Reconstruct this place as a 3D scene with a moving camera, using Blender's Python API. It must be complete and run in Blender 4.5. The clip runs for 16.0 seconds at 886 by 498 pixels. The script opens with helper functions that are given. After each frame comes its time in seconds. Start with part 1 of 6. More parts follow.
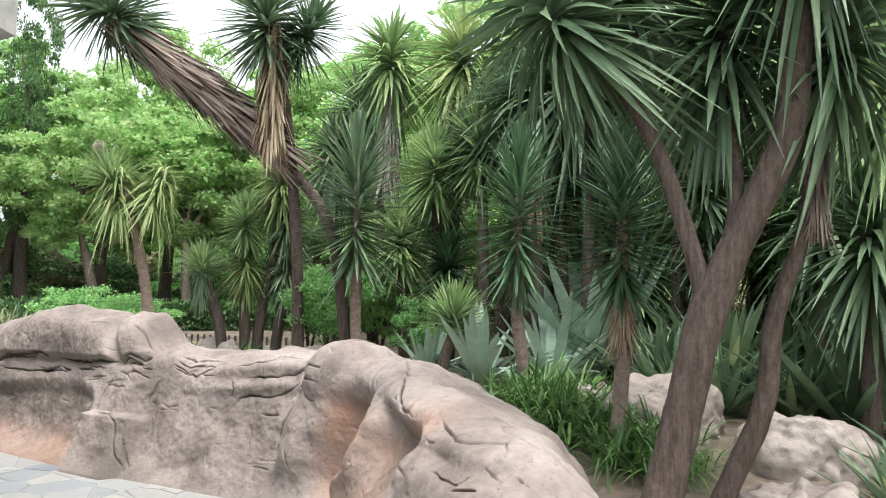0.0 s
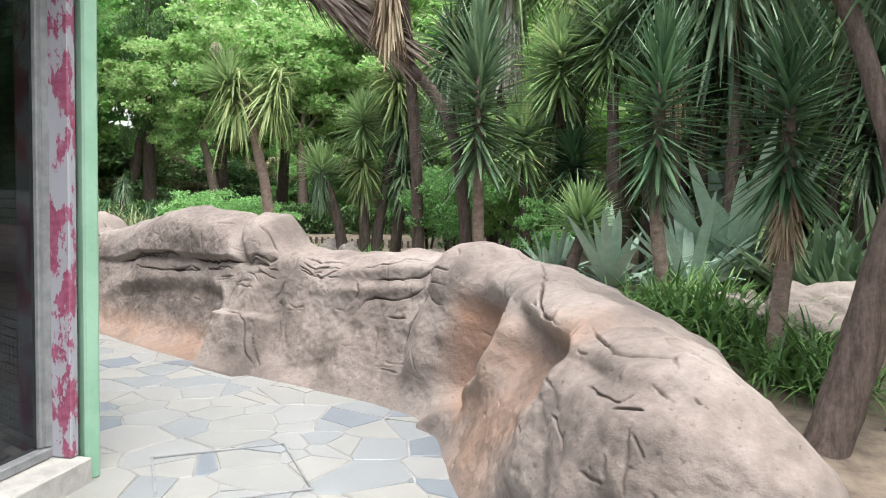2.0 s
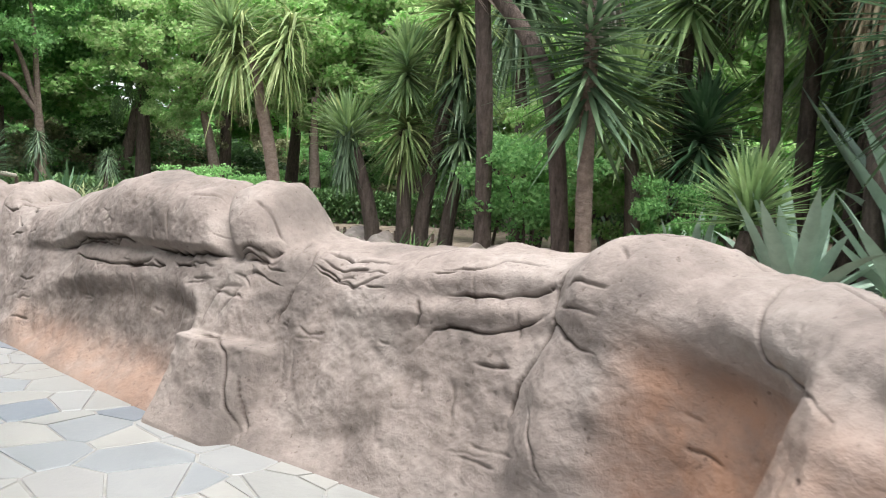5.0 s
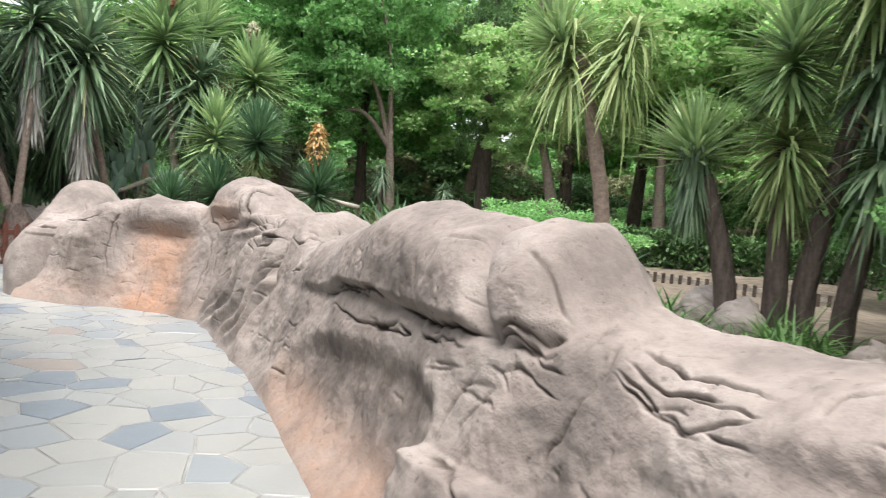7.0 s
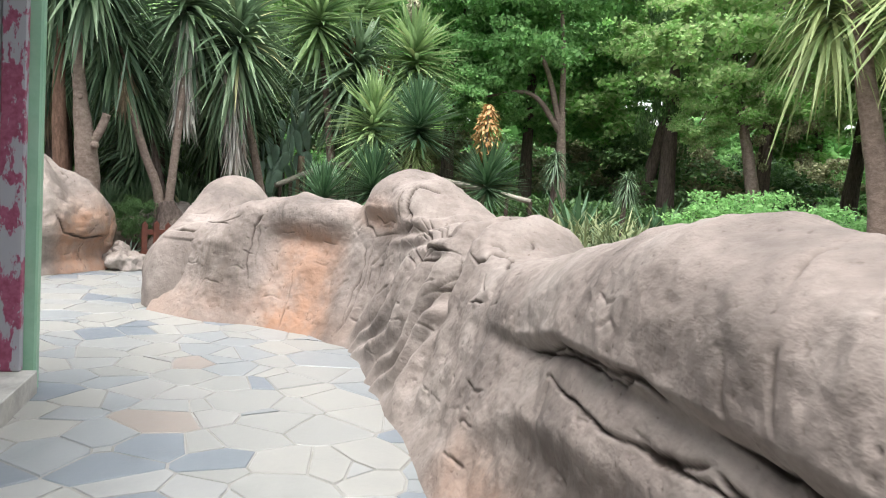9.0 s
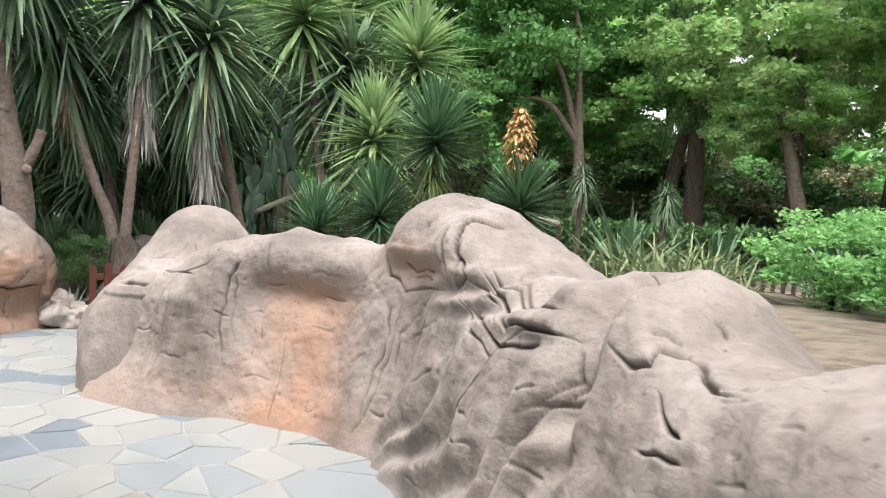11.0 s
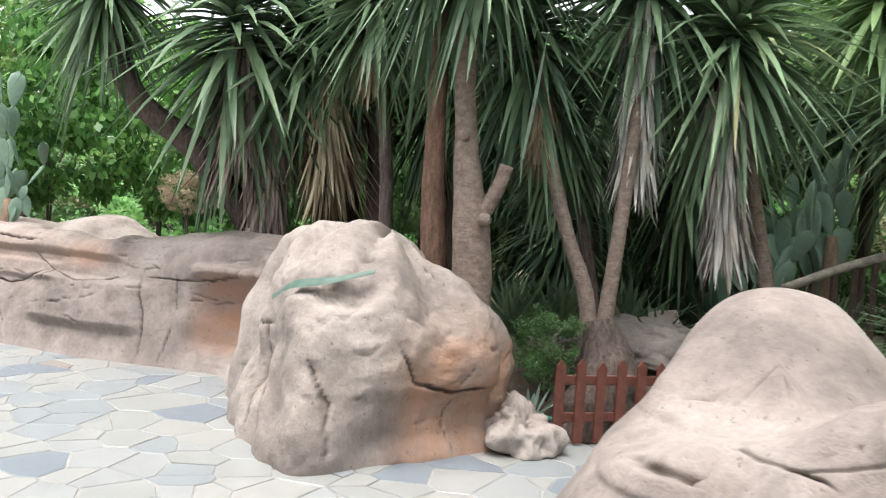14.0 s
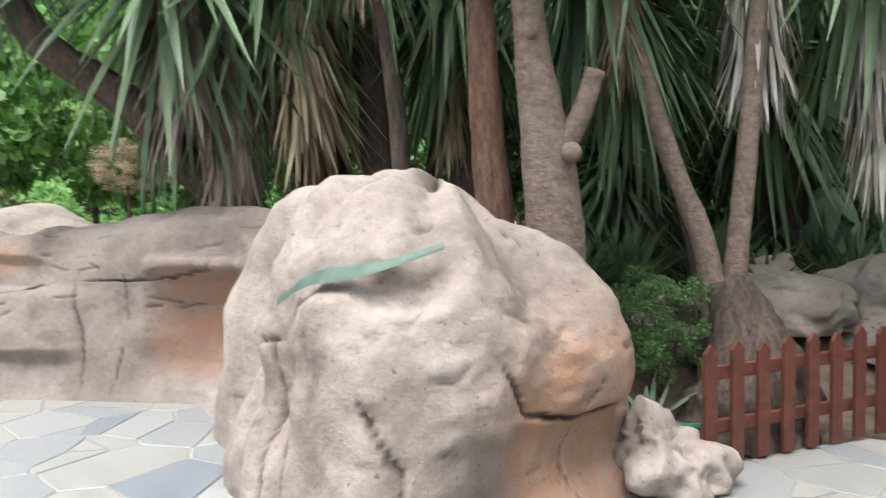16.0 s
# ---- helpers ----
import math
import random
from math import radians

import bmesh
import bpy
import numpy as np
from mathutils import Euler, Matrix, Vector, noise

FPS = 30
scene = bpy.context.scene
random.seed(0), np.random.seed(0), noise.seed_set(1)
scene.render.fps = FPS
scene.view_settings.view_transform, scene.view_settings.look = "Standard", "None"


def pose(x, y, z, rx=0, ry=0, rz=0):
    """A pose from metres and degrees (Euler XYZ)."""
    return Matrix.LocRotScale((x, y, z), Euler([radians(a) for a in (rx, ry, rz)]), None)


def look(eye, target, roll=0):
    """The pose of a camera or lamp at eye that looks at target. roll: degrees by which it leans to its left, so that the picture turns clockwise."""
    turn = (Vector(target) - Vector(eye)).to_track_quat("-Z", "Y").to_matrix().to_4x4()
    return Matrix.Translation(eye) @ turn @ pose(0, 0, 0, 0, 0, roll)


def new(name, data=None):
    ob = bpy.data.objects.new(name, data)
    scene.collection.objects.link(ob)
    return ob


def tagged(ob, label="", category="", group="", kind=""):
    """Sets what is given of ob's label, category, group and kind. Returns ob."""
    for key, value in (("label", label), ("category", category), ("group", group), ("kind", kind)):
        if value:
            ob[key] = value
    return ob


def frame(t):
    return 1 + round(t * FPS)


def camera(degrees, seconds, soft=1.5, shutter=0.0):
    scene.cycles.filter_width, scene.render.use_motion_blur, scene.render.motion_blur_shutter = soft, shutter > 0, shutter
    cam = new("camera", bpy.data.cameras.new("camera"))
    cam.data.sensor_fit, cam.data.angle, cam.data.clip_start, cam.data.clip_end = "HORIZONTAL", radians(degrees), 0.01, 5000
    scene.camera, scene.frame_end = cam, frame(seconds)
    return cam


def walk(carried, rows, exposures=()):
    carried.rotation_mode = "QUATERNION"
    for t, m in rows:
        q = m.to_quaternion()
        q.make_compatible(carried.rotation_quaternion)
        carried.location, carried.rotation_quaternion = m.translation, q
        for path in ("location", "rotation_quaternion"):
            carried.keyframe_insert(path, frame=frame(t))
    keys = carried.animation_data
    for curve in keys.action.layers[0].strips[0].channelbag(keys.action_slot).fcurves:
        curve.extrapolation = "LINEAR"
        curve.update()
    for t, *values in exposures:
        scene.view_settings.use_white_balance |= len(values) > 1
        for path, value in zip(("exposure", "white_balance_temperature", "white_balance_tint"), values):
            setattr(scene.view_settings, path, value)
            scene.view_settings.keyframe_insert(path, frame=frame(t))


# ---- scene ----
cam = camera(60.7, 16.0, soft=1.0, shutter=0.25)
PATH = [
    (0, (0.266, 0.479, 1.63), (0.155, 2.473, 1.744), 1.4),
    (0.5, (0.253, 0.475, 1.607), (0.089, 2.467, 1.688), 1.5),
    (1, (0.216, 0.556, 1.577), (-0.068, 2.535, 1.526), 1.5),
    (1.5, (0.143, 0.666, 1.577), (-0.22, 2.629, 1.449), 1.6),
    (2, (0.049, 0.842, 1.579), (-0.335, 2.8, 1.437), 1.4),
    (2.5, (-0.016, 1.108, 1.551), (-0.397, 3.066, 1.412), 1.4),
    (3, (-0.07, 1.5, 1.567), (-0.423, 3.466, 1.463), 1.8),
    (3.2, (-0.123, 1.651, 1.559), (-0.436, 3.625, 1.47), 1.8),
    (5.3, (-1.084, 3.569, 1.363), (-1.535, 5.511, 1.2), 4.0),
    (5.5, (-1.129, 3.787, 1.369), (-1.688, 5.702, 1.222), 3.9),
    (6, (-1.248, 4.234, 1.382), (-1.962, 6.099, 1.262), 4.6),
    (6.5, (-1.324, 4.647, 1.388), (-2.312, 6.382, 1.267), 5.2),
    (7, (-1.549, 5.007, 1.388), (-2.764, 6.592, 1.271), 4.7),
    (7.5, (-1.828, 5.314, 1.405), (-3.172, 6.789, 1.275), 3.6),
    (8, (-2.131, 5.622, 1.412), (-3.622, 6.945, 1.25), 3.2),
    (8.5, (-2.507, 5.845, 1.432), (-4.035, 7.122, 1.245), 3.2),
    (8.7, (-2.697, 5.944, 1.427), (-4.208, 7.24, 1.238), 4.0),
    (10.8, (-4.589, 6.927, 1.47), (-6.057, 8.278, 1.335), 3.0),
    (11, (-4.778, 7.035, 1.482), (-6.257, 8.375, 1.349), 2.7),
    (11.5, (-5.256, 7.308, 1.518), (-6.797, 8.579, 1.434), 4.4),
    (12, (-5.821, 7.499, 1.511), (-7.455, 8.65, 1.455), 3.6),
    (12.5, (-6.338, 7.675, 1.503), (-8.095, 8.628, 1.457), 5.2),
    (13, (-6.969, 7.755, 1.481), (-8.852, 8.426, 1.431), 3.9),
    (13.5, (-7.471, 7.839, 1.472), (-9.394, 8.382, 1.4), 3.5),
    (14, (-8.038, 7.904, 1.463), (-10.012, 8.226, 1.42), 4.1),
    (14.5, (-8.536, 7.861, 1.451), (-10.519, 8.119, 1.415), 2.4),
    (15, (-9.064, 7.832, 1.462), (-11.061, 7.949, 1.429), 2.6),
    (15.5, (-9.498, 7.664, 1.433), (-11.491, 7.814, 1.365), -0.2),
    (16, (-9.94, 7.599, 1.402), (-11.885, 8.04, 1.249), -1.5),
]
walk(cam, [(t, look(eye, target, roll)) for t, eye, target, roll in PATH])

# ---------------------------------------------------------------- sky and light
world = bpy.data.worlds.new("sky")
scene.world = world
world.use_nodes = True
wn, wl = world.node_tree.nodes, world.node_tree.links
sky = wn.new("ShaderNodeTexSky")
sky.sky_type, sky.sun_disc = "NISHITA", False
sky.sun_elevation, sky.sun_rotation = radians(74), radians(144)
sky.dust_density, sky.air_density = 4.0, 1.2
soft_sky = wn.new("ShaderNodeHueSaturation")
soft_sky.inputs["Saturation"].default_value = 0.25
wl.new(sky.outputs[0], soft_sky.inputs["Color"])
wl.new(soft_sky.outputs[0], wn["Background"].inputs["Color"])
wn["Background"].inputs["Strength"].default_value = 0.15
sun = new("sun", bpy.data.lights.new("sun", "SUN"))
sun.data.energy, sun.data.angle, sun.data.color = 1.3, radians(40), (1.0, 0.98, 0.95)
sun.matrix_world = look((5, -7, 30), (0, 0, 0))
scene.view_settings.exposure = 1.55

# ---------------------------------------------------------------- materials


def nodes_of(name):
    m = bpy.data.materials.new(name)
    m.use_nodes = True
    return m, m.node_tree.nodes, m.node_tree.links, m.node_tree.nodes["Principled BSDF"]


def ramp(n, l, source, stops):
    r = n.new("ShaderNodeValToRGB")
    while len(r.color_ramp.elements) < len(stops):
        r.color_ramp.elements.new(0.5)
    for e, (p, c) in zip(r.color_ramp.elements, stops):
        e.position, e.color = p, (*c, 1)
    l.new(source, r.inputs[0])
    return r.outputs[0]


def noise_tex(n, l, scale, detail=4, rough=0.55, coord="Object", stretch=None):
    t = n.new("ShaderNodeTexNoise")
    t.inputs["Scale"].default_value, t.inputs["Detail"].default_value = scale, detail
    t.inputs["Roughness"].default_value = rough
    c = n.new("ShaderNodeTexCoord")
    out = c.outputs[coord]
    if stretch:
        mp = n.new("ShaderNodeMapping")
        mp.inputs["Scale"].default_value = stretch
        l.new(out, mp.inputs[0])
        out = mp.outputs[0]
    l.new(out, t.inputs["Vector"])
    return t.outputs[0]


def mix_col(n, l, fac, a, b, mode="MIX"):
    m = n.new("ShaderNodeMix")
    m.data_type, m.blend_type = "RGBA", mode
    for sock, v in ((m.inputs[0], fac), (m.inputs[6], a), (m.inputs[7], b)):
        if isinstance(v, (int, float)):
            sock.default_value = v
        elif isinstance(v, tuple):
            sock.default_value = (*v, 1)
        else:
            l.new(v, sock)
    return m.outputs[2]


def bump_in(n, l, bsdf, height, strength, dist):
    b = n.new("ShaderNodeBump")
    b.inputs["Strength"].default_value, b.inputs["Distance"].default_value = strength, dist
    l.new(height, b.inputs["Height"])
    l.new(b.outputs[0], bsdf.inputs["Normal"])


def rock_material(name, pale, warm, grey):
    m, n, l, p = nodes_of(name)
    big = noise_tex(n, l, 1.6, 5, 0.6)
    fine = noise_tex(n, l, 22, 6, 0.7)
    base = ramp(n, l, big, [(0.36, grey), (0.49, warm), (0.62, pale)])
    base = mix_col(n, l, 0.32, base, ramp(n, l, fine, [(0.34, (0.6, 0.56, 0.54)), (0.6, (1.1, 1.08, 1.06))]), "MULTIPLY")
    speck = noise_tex(n, l, 75, 4, 0.7)
    base = mix_col(n, l, 0.3, base, ramp(n, l, speck, [(0.3, (0.5, 0.46, 0.44)), (0.38, (1, 1, 1))]), "MULTIPLY")
    at = n.new("ShaderNodeAttribute")
    at.attribute_name = "pigment"
    patch = n.new("ShaderNodeMath")
    patch.operation = "MULTIPLY"
    l.new(at.outputs["Fac"], patch.inputs[0])
    l.new(ramp(n, l, noise_tex(n, l, 4.5, 5, 0.65), [(0.3, (0.35, 0.35, 0.35)), (0.6, (1, 1, 1))]), patch.inputs[1])
    base = mix_col(n, l, patch.outputs[0], base, (0.36, 0.21, 0.14))
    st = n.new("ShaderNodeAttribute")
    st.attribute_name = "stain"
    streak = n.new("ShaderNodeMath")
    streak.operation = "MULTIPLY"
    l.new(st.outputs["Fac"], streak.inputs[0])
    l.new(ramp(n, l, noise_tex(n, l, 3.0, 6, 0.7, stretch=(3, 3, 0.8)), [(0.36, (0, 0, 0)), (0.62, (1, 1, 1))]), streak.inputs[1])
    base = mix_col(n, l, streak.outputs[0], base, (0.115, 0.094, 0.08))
    # shade of deep cracks and pits, painted in as a dark colour
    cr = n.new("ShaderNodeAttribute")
    cr.attribute_name = "groove_shade"
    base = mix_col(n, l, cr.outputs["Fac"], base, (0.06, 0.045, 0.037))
    # pores, darker than the rock round them
    pore = noise_tex(n, l, 26, 3, 0.6)
    base = mix_col(n, l, 0.6, base, ramp(n, l, pore, [(0.27, (0.3, 0.26, 0.23)), (0.36, (1, 1, 1))]), "MULTIPLY")
    l.new(base, p.inputs["Base Color"])
    p.inputs["Roughness"].default_value = 0.88
    p.inputs["Specular IOR Level"].default_value = 0.25
    h = n.new("ShaderNodeMath")
    h.operation = "ADD"
    l.new(fine, h.inputs[0])
    l.new(pore, h.inputs[1])
    bump_in(n, l, p, h.outputs[0], 0.55, 0.014)
    return m


def leaf_material(name, dark, light, glow=0.3, rough=0.45, tip=None):
    m, n, l, p = nodes_of(name)
    info, geo = n.new("ShaderNodeObjectInfo"), n.new("ShaderNodeNewGeometry")
    mixr = n.new("ShaderNodeMath")
    mixr.operation = "MULTIPLY_ADD"
    l.new(geo.outputs["Random Per Island"], mixr.inputs[0])
    mixr.inputs[1].default_value = 0.75
    half = n.new("ShaderNodeMath")
    half.operation = "MULTIPLY"
    half.inputs[1].default_value = 0.25
    l.new(info.outputs["Random"], half.inputs[0])
    l.new(half.outputs[0], mixr.inputs[2])
    stops = [(0.0, dark), (0.9, light)] + ([(1.0, tip)] if tip else [])
    stops = [(q, tuple(min(0.62, c * 2.5) for c in col_)) for q, col_ in stops]
    col = ramp(n, l, mixr.outputs[0], stops)
    col = mix_col(n, l, 0.35, col, ramp(n, l, noise_tex(n, l, 14, 3), [(0.35, (0.55, 0.55, 0.5)), (0.65, (1, 1, 1))]), "MULTIPLY")
    l.new(col, p.inputs["Base Color"])
    p.inputs["Roughness"].default_value = rough
    p.inputs["Specular IOR Level"].default_value = 0.35
    tr = n.new("ShaderNodeBsdfTranslucent")
    l.new(col, tr.inputs["Color"])
    ms = n.new("ShaderNodeMixShader")
    ms.inputs[0].default_value = glow
    l.new(p.outputs[0], ms.inputs[1])
    l.new(tr.outputs[0], ms.inputs[2])
    l.new(ms.outputs[0], n["Material Output"].inputs["Surface"])
    return m


def bark_material(name, dark, light, stretch=(6, 6, 1.2), rings=0.0):
    m, n, l, p = nodes_of(name)
    t = noise_tex(n, l, 5, 6, 0.7, stretch=stretch)
    f = noise_tex(n, l, 40, 4, 0.6)
    col = ramp(n, l, t, [(0.32, dark), (0.64, light)])
    col = mix_col(n, l, 0.4, col, ramp(n, l, f, [(0.35, (0.5, 0.48, 0.45)), (0.6, (1, 1, 1))]), "MULTIPLY")
    l.new(col, p.inputs["Base Color"])
    p.inputs["Roughness"].default_value = 0.9
    p.inputs["Specular IOR Level"].default_value = 0.2
    bump_in(n, l, p, t, 0.8, 0.03)
    return m


def plain_material(name, dark, light, scale=8, rough=0.7, bump=0.3, metal=0.0):
    m, n, l, p = nodes_of(name)
    t = noise_tex(n, l, scale, 5, 0.65)
    l.new(ramp(n, l, t, [(0.35, dark), (0.65, light)]), p.inputs["Base Color"])
    p.inputs["Roughness"].default_value, p.inputs["Metallic"].default_value = rough, metal
    if bump:
        bump_in(n, l, p, noise_tex(n, l, scale * 4, 5, 0.65), bump, 0.01)
    return m


def stone_material(name, island):
    """Pale flagstones; every stone takes its own tone."""
    m, n, l, p = nodes_of(name)
    src = n.new("ShaderNodeNewGeometry").outputs["Random Per Island"] if island else n.new("ShaderNodeObjectInfo").outputs["Random"]
    tone = ramp(n, l, src, [(0.0, (0.262, 0.264, 0.252)), (0.2, (0.228, 0.243, 0.25)), (0.4, (0.286, 0.283, 0.265)), (0.66, (0.168, 0.19, 0.214)),
                            (0.76, (0.27, 0.275, 0.27)), (0.95, (0.255, 0.222, 0.198)), (0.97, (0.283, 0.28, 0.27))])
    tone.node.color_ramp.interpolation = "CONSTANT"
    grain = noise_tex(n, l, 6, 6, 0.65)
    col = mix_col(n, l, 0.5, tone, ramp(n, l, grain, [(0.3, (0.58, 0.6, 0.62)), (0.65, (1, 1, 1))]), "MULTIPLY")
    l.new(col, p.inputs["Base Color"])
    l.new(ramp(n, l, grain, [(0.3, (0.32, 0.32, 0.32)), (0.7, (0.55, 0.55, 0.55))]), p.inputs["Roughness"])
    bump_in(n, l, p, noise_tex(n, l, 30, 5, 0.6), 0.25, 0.006)
    return m


ROCK = rock_material("weathered pink concrete rock", (0.3, 0.262, 0.239), (0.242, 0.205, 0.185), (0.155, 0.133, 0.121))
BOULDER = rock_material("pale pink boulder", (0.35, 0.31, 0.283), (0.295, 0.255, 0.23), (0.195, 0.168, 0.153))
STONE = stone_material("flagstone", False)
STONE_FAR = stone_material("flagstone far", True)
MORTAR = plain_material("mortar", (0.2, 0.195, 0.18), (0.3, 0.295, 0.28), 5, 0.9)
SOIL = plain_material("soil and leaf litter", (0.085, 0.066, 0.05), (0.20, 0.16, 0.12), 5, 0.95, 0.8)
YUCCA = leaf_material("yucca leaf", (0.025, 0.047, 0.028), (0.085, 0.125, 0.07), 0.24, 0.42, (0.2, 0.2, 0.1))
YUCCA_BRIGHT = leaf_material("young yucca leaf", (0.05, 0.09, 0.04), (0.14, 0.195, 0.085), 0.34, 0.45, (0.26, 0.26, 0.12))
YUCCA_BLUE = leaf_material("stiff blue-green leaf", (0.016, 0.04, 0.02), (0.06, 0.108, 0.056), 0.16, 0.38)
YUCCA_YELLOW = leaf_material("fading yucca leaf", (0.06, 0.1, 0.035), (0.16, 0.185, 0.08), 0.3, 0.5, (0.3, 0.24, 0.12))
DEAD = leaf_material("dead hanging leaf", (0.10, 0.065, 0.045), (0.30, 0.215, 0.15), 0.15, 0.8)
DEAD_GREY = leaf_material("dead grey leaf", (0.055, 0.042, 0.036), (0.19, 0.155, 0.135), 0.12, 0.85)
DEAD_PALE = leaf_material("pale dead leaf", (0.11, 0.085, 0.07), (0.33, 0.275, 0.23), 0.12, 0.85)
AGAVE = leaf_material("agave leaf", (0.085, 0.13, 0.105), (0.19, 0.245, 0.20), 0.15, 0.5)
TREE_LIGHT = leaf_material("light green foliage", (0.085, 0.2, 0.048), (0.2, 0.345, 0.125), 0.55, 0.6)
TREE_MID = leaf_material("green foliage", (0.05, 0.125, 0.04), (0.14, 0.25, 0.095), 0.5, 0.6)
TREE_DARK = leaf_material("dark foliage", (0.018, 0.045, 0.016), (0.055, 0.10, 0.035), 0.25, 0.5)
TREE_DRY = leaf_material("dry grey-green foliage", (0.06, 0.07, 0.035), (0.17, 0.165, 0.10), 0.25, 0.7)
BAMBOO = leaf_material("bamboo foliage", (0.02, 0.06, 0.015), (0.08, 0.165, 0.042), 0.35, 0.45)
GRASS = leaf_material("strap leaf", (0.02, 0.05, 0.016), (0.075, 0.135, 0.04), 0.25, 0.4)
SAGE = leaf_material("grey sage tuft", (0.045, 0.064, 0.032), (0.115, 0.13, 0.068), 0.25, 0.7)
FLOWER = leaf_material("dry orange blossom", (0.20, 0.09, 0.035), (0.36, 0.20, 0.095), 0.25, 0.7)
FLOWER_WHITE = leaf_material("cream blossom", (0.22, 0.21, 0.13), (0.33, 0.31, 0.2), 0.3, 0.7)
FLOWER_PINK = leaf_material("faded pink blossom", (0.16, 0.07, 0.045), (0.28, 0.15, 0.1), 0.25, 0.7)
CACTUS = leaf_material("prickly pear pad", (0.045, 0.078, 0.058), (0.09, 0.135, 0.1), 0.05, 0.5)
CACTUS_BARK = bark_material("corky cactus stem", (0.20, 0.14, 0.10), (0.36, 0.27, 0.20))
BARK = bark_material("dark grey bark", (0.06, 0.046, 0.04), (0.16, 0.125, 0.108))
BARK_PALE = bark_material("pale yucca trunk", (0.175, 0.13, 0.108), (0.31, 0.245, 0.205), (2.5, 2.5, 4))
BARK_RED = bark_material("reddish yucca trunk", (0.10, 0.058, 0.042), (0.235, 0.145, 0.105), (5, 5, 1.2))
WOOD_RED = plain_material("red-brown painted wood", (0.085, 0.026, 0.017), (0.14, 0.046, 0.03), 12, 0.55, 0.25)
WOOD_GREY = plain_material("weathered rail wood", (0.20, 0.18, 0.15), (0.36, 0.33, 0.28), 14, 0.85, 0.4)
WOOD_DARK = plain_material("dark stained fence wood", (0.035, 0.025, 0.02), (0.08, 0.055, 0.04), 14, 0.8, 0.3)
CONCRETE = plain_material("grey concrete", (0.30, 0.29, 0.27), (0.46, 0.45, 0.42), 6, 0.85, 0.4)
FRAME_GREY = plain_material("grey window frame", (0.17, 0.175, 0.18), (0.27, 0.275, 0.28), 10, 0.5, 0.15)
GREEN_PAINT = plain_material("mint green painted post", (0.22, 0.4, 0.28), (0.31, 0.5, 0.37), 3, 0.5, 0.12)
# near-black colour standing in for the unlit inside of the pavilion
ROOM_SHADE = plain_material("near-black room shade", (0.02, 0.02, 0.02), (0.05, 0.05, 0.05), 2, 0.9, 0.0)
WIRE = plain_material("black wire mesh", (0.012, 0.012, 0.013), (0.03, 0.03, 0.03), 20, 0.6, 0.0)
LEAF_CUT = plain_material("drying blue-green leaf", (0.035, 0.075, 0.058), (0.085, 0.14, 0.11), 9, 0.6, 0.2)
HOSE = plain_material("green garden hose", (0.02, 0.10, 0.08), (0.05, 0.2, 0.16), 10, 0.45, 0.0)


def peeling_material():
    """Purple-red paint flaking off a grey frame."""
    m, n, l, p = nodes_of("peeling purple paint")
    flake = ramp(n, l, noise_tex(n, l, 9, 6, 0.7, stretch=(1, 1, 0.45)), [(0.49, (0, 0, 0)), (0.515, (1, 1, 1))])
    old = ramp(n, l, noise_tex(n, l, 30, 4), [(0.35, (0.24, 0.05, 0.10)), (0.65, (0.34, 0.10, 0.17))])
    l.new(mix_col(n, l, flake, (0.36, 0.36, 0.40), old), p.inputs["Base Color"])
    p.inputs["Roughness"].default_value = 0.6
    bump_in(n, l, p, flake, 0.4, 0.004)
    return m


def glass_material():
    m, n, l, p = nodes_of("dusty dark glass")
    p.inputs["Base Color"].default_value = (0.22, 0.25, 0.27, 1)
    p.inputs["Transmission Weight"].default_value = 1.0
    p.inputs["Roughness"].default_value = 0.04
    p.inputs["IOR"].default_value = 1.45
    return m


PEELING, GLASS = peeling_material(), glass_material()

# ---------------------------------------------------------------- building blocks
rng = np.random.default_rng(7)


def mesh_from(name, verts, faces, material, smooth=True):
    me = bpy.data.meshes.new(name)
    if isinstance(faces, np.ndarray):
        verts, faces = np.asarray(verts, np.float32), faces.astype(np.int32)
        me.vertices.add(len(verts))
        me.vertices.foreach_set("co", verts.ravel())
        me.loops.add(faces.size)
        me.loops.foreach_set("vertex_index", faces.ravel())
        me.polygons.add(len(faces))
        me.polygons.foreach_set("loop_start", np.arange(0, faces.size, 4, dtype=np.int32))
        me.update(calc_edges=True)
    else:
        me.from_pydata([tuple(v) for v in verts], [], [tuple(f) for f in faces])
    me.materials.append(material)
    if smooth:
        me.polygons.foreach_set("use_smooth", [True] * len(me.polygons))
    me.update()
    return me


def part_of(name, me, parent, label="", m=None):
    ob = new(name, me)
    if parent is not None:
        ob.parent = parent
    if m is not None:
        ob.matrix_basis = m
    return tagged(ob, label) if label else ob


def part(name, bm, material, parent, label="", smooth=False):
    me = bpy.data.meshes.new(name)
    bm.to_mesh(me)
    bm.free()
    me.materials.append(material)
    if smooth:
        me.polygons.foreach_set("use_smooth", [True] * len(me.polygons))
    return part_of(name, me, parent, label)


def empty(name, at, label, category, group="", kind=""):
    ob = new(name)
    ob.location = at
    ob.empty_display_size = 0.1
    return tagged(ob, label, category, group, kind)


def box_bm(size, m=None, bevel=0.006):
    bm = bmesh.new()
    bmesh.ops.create_cube(bm, size=1.0, matrix=Matrix.Diagonal((*size, 1)))
    if bevel:
        bmesh.ops.bevel(bm, geom=bm.edges[:], offset=bevel, segments=1, affect="EDGES")
    if m is not None:
        bm.transform(m)
    return bm


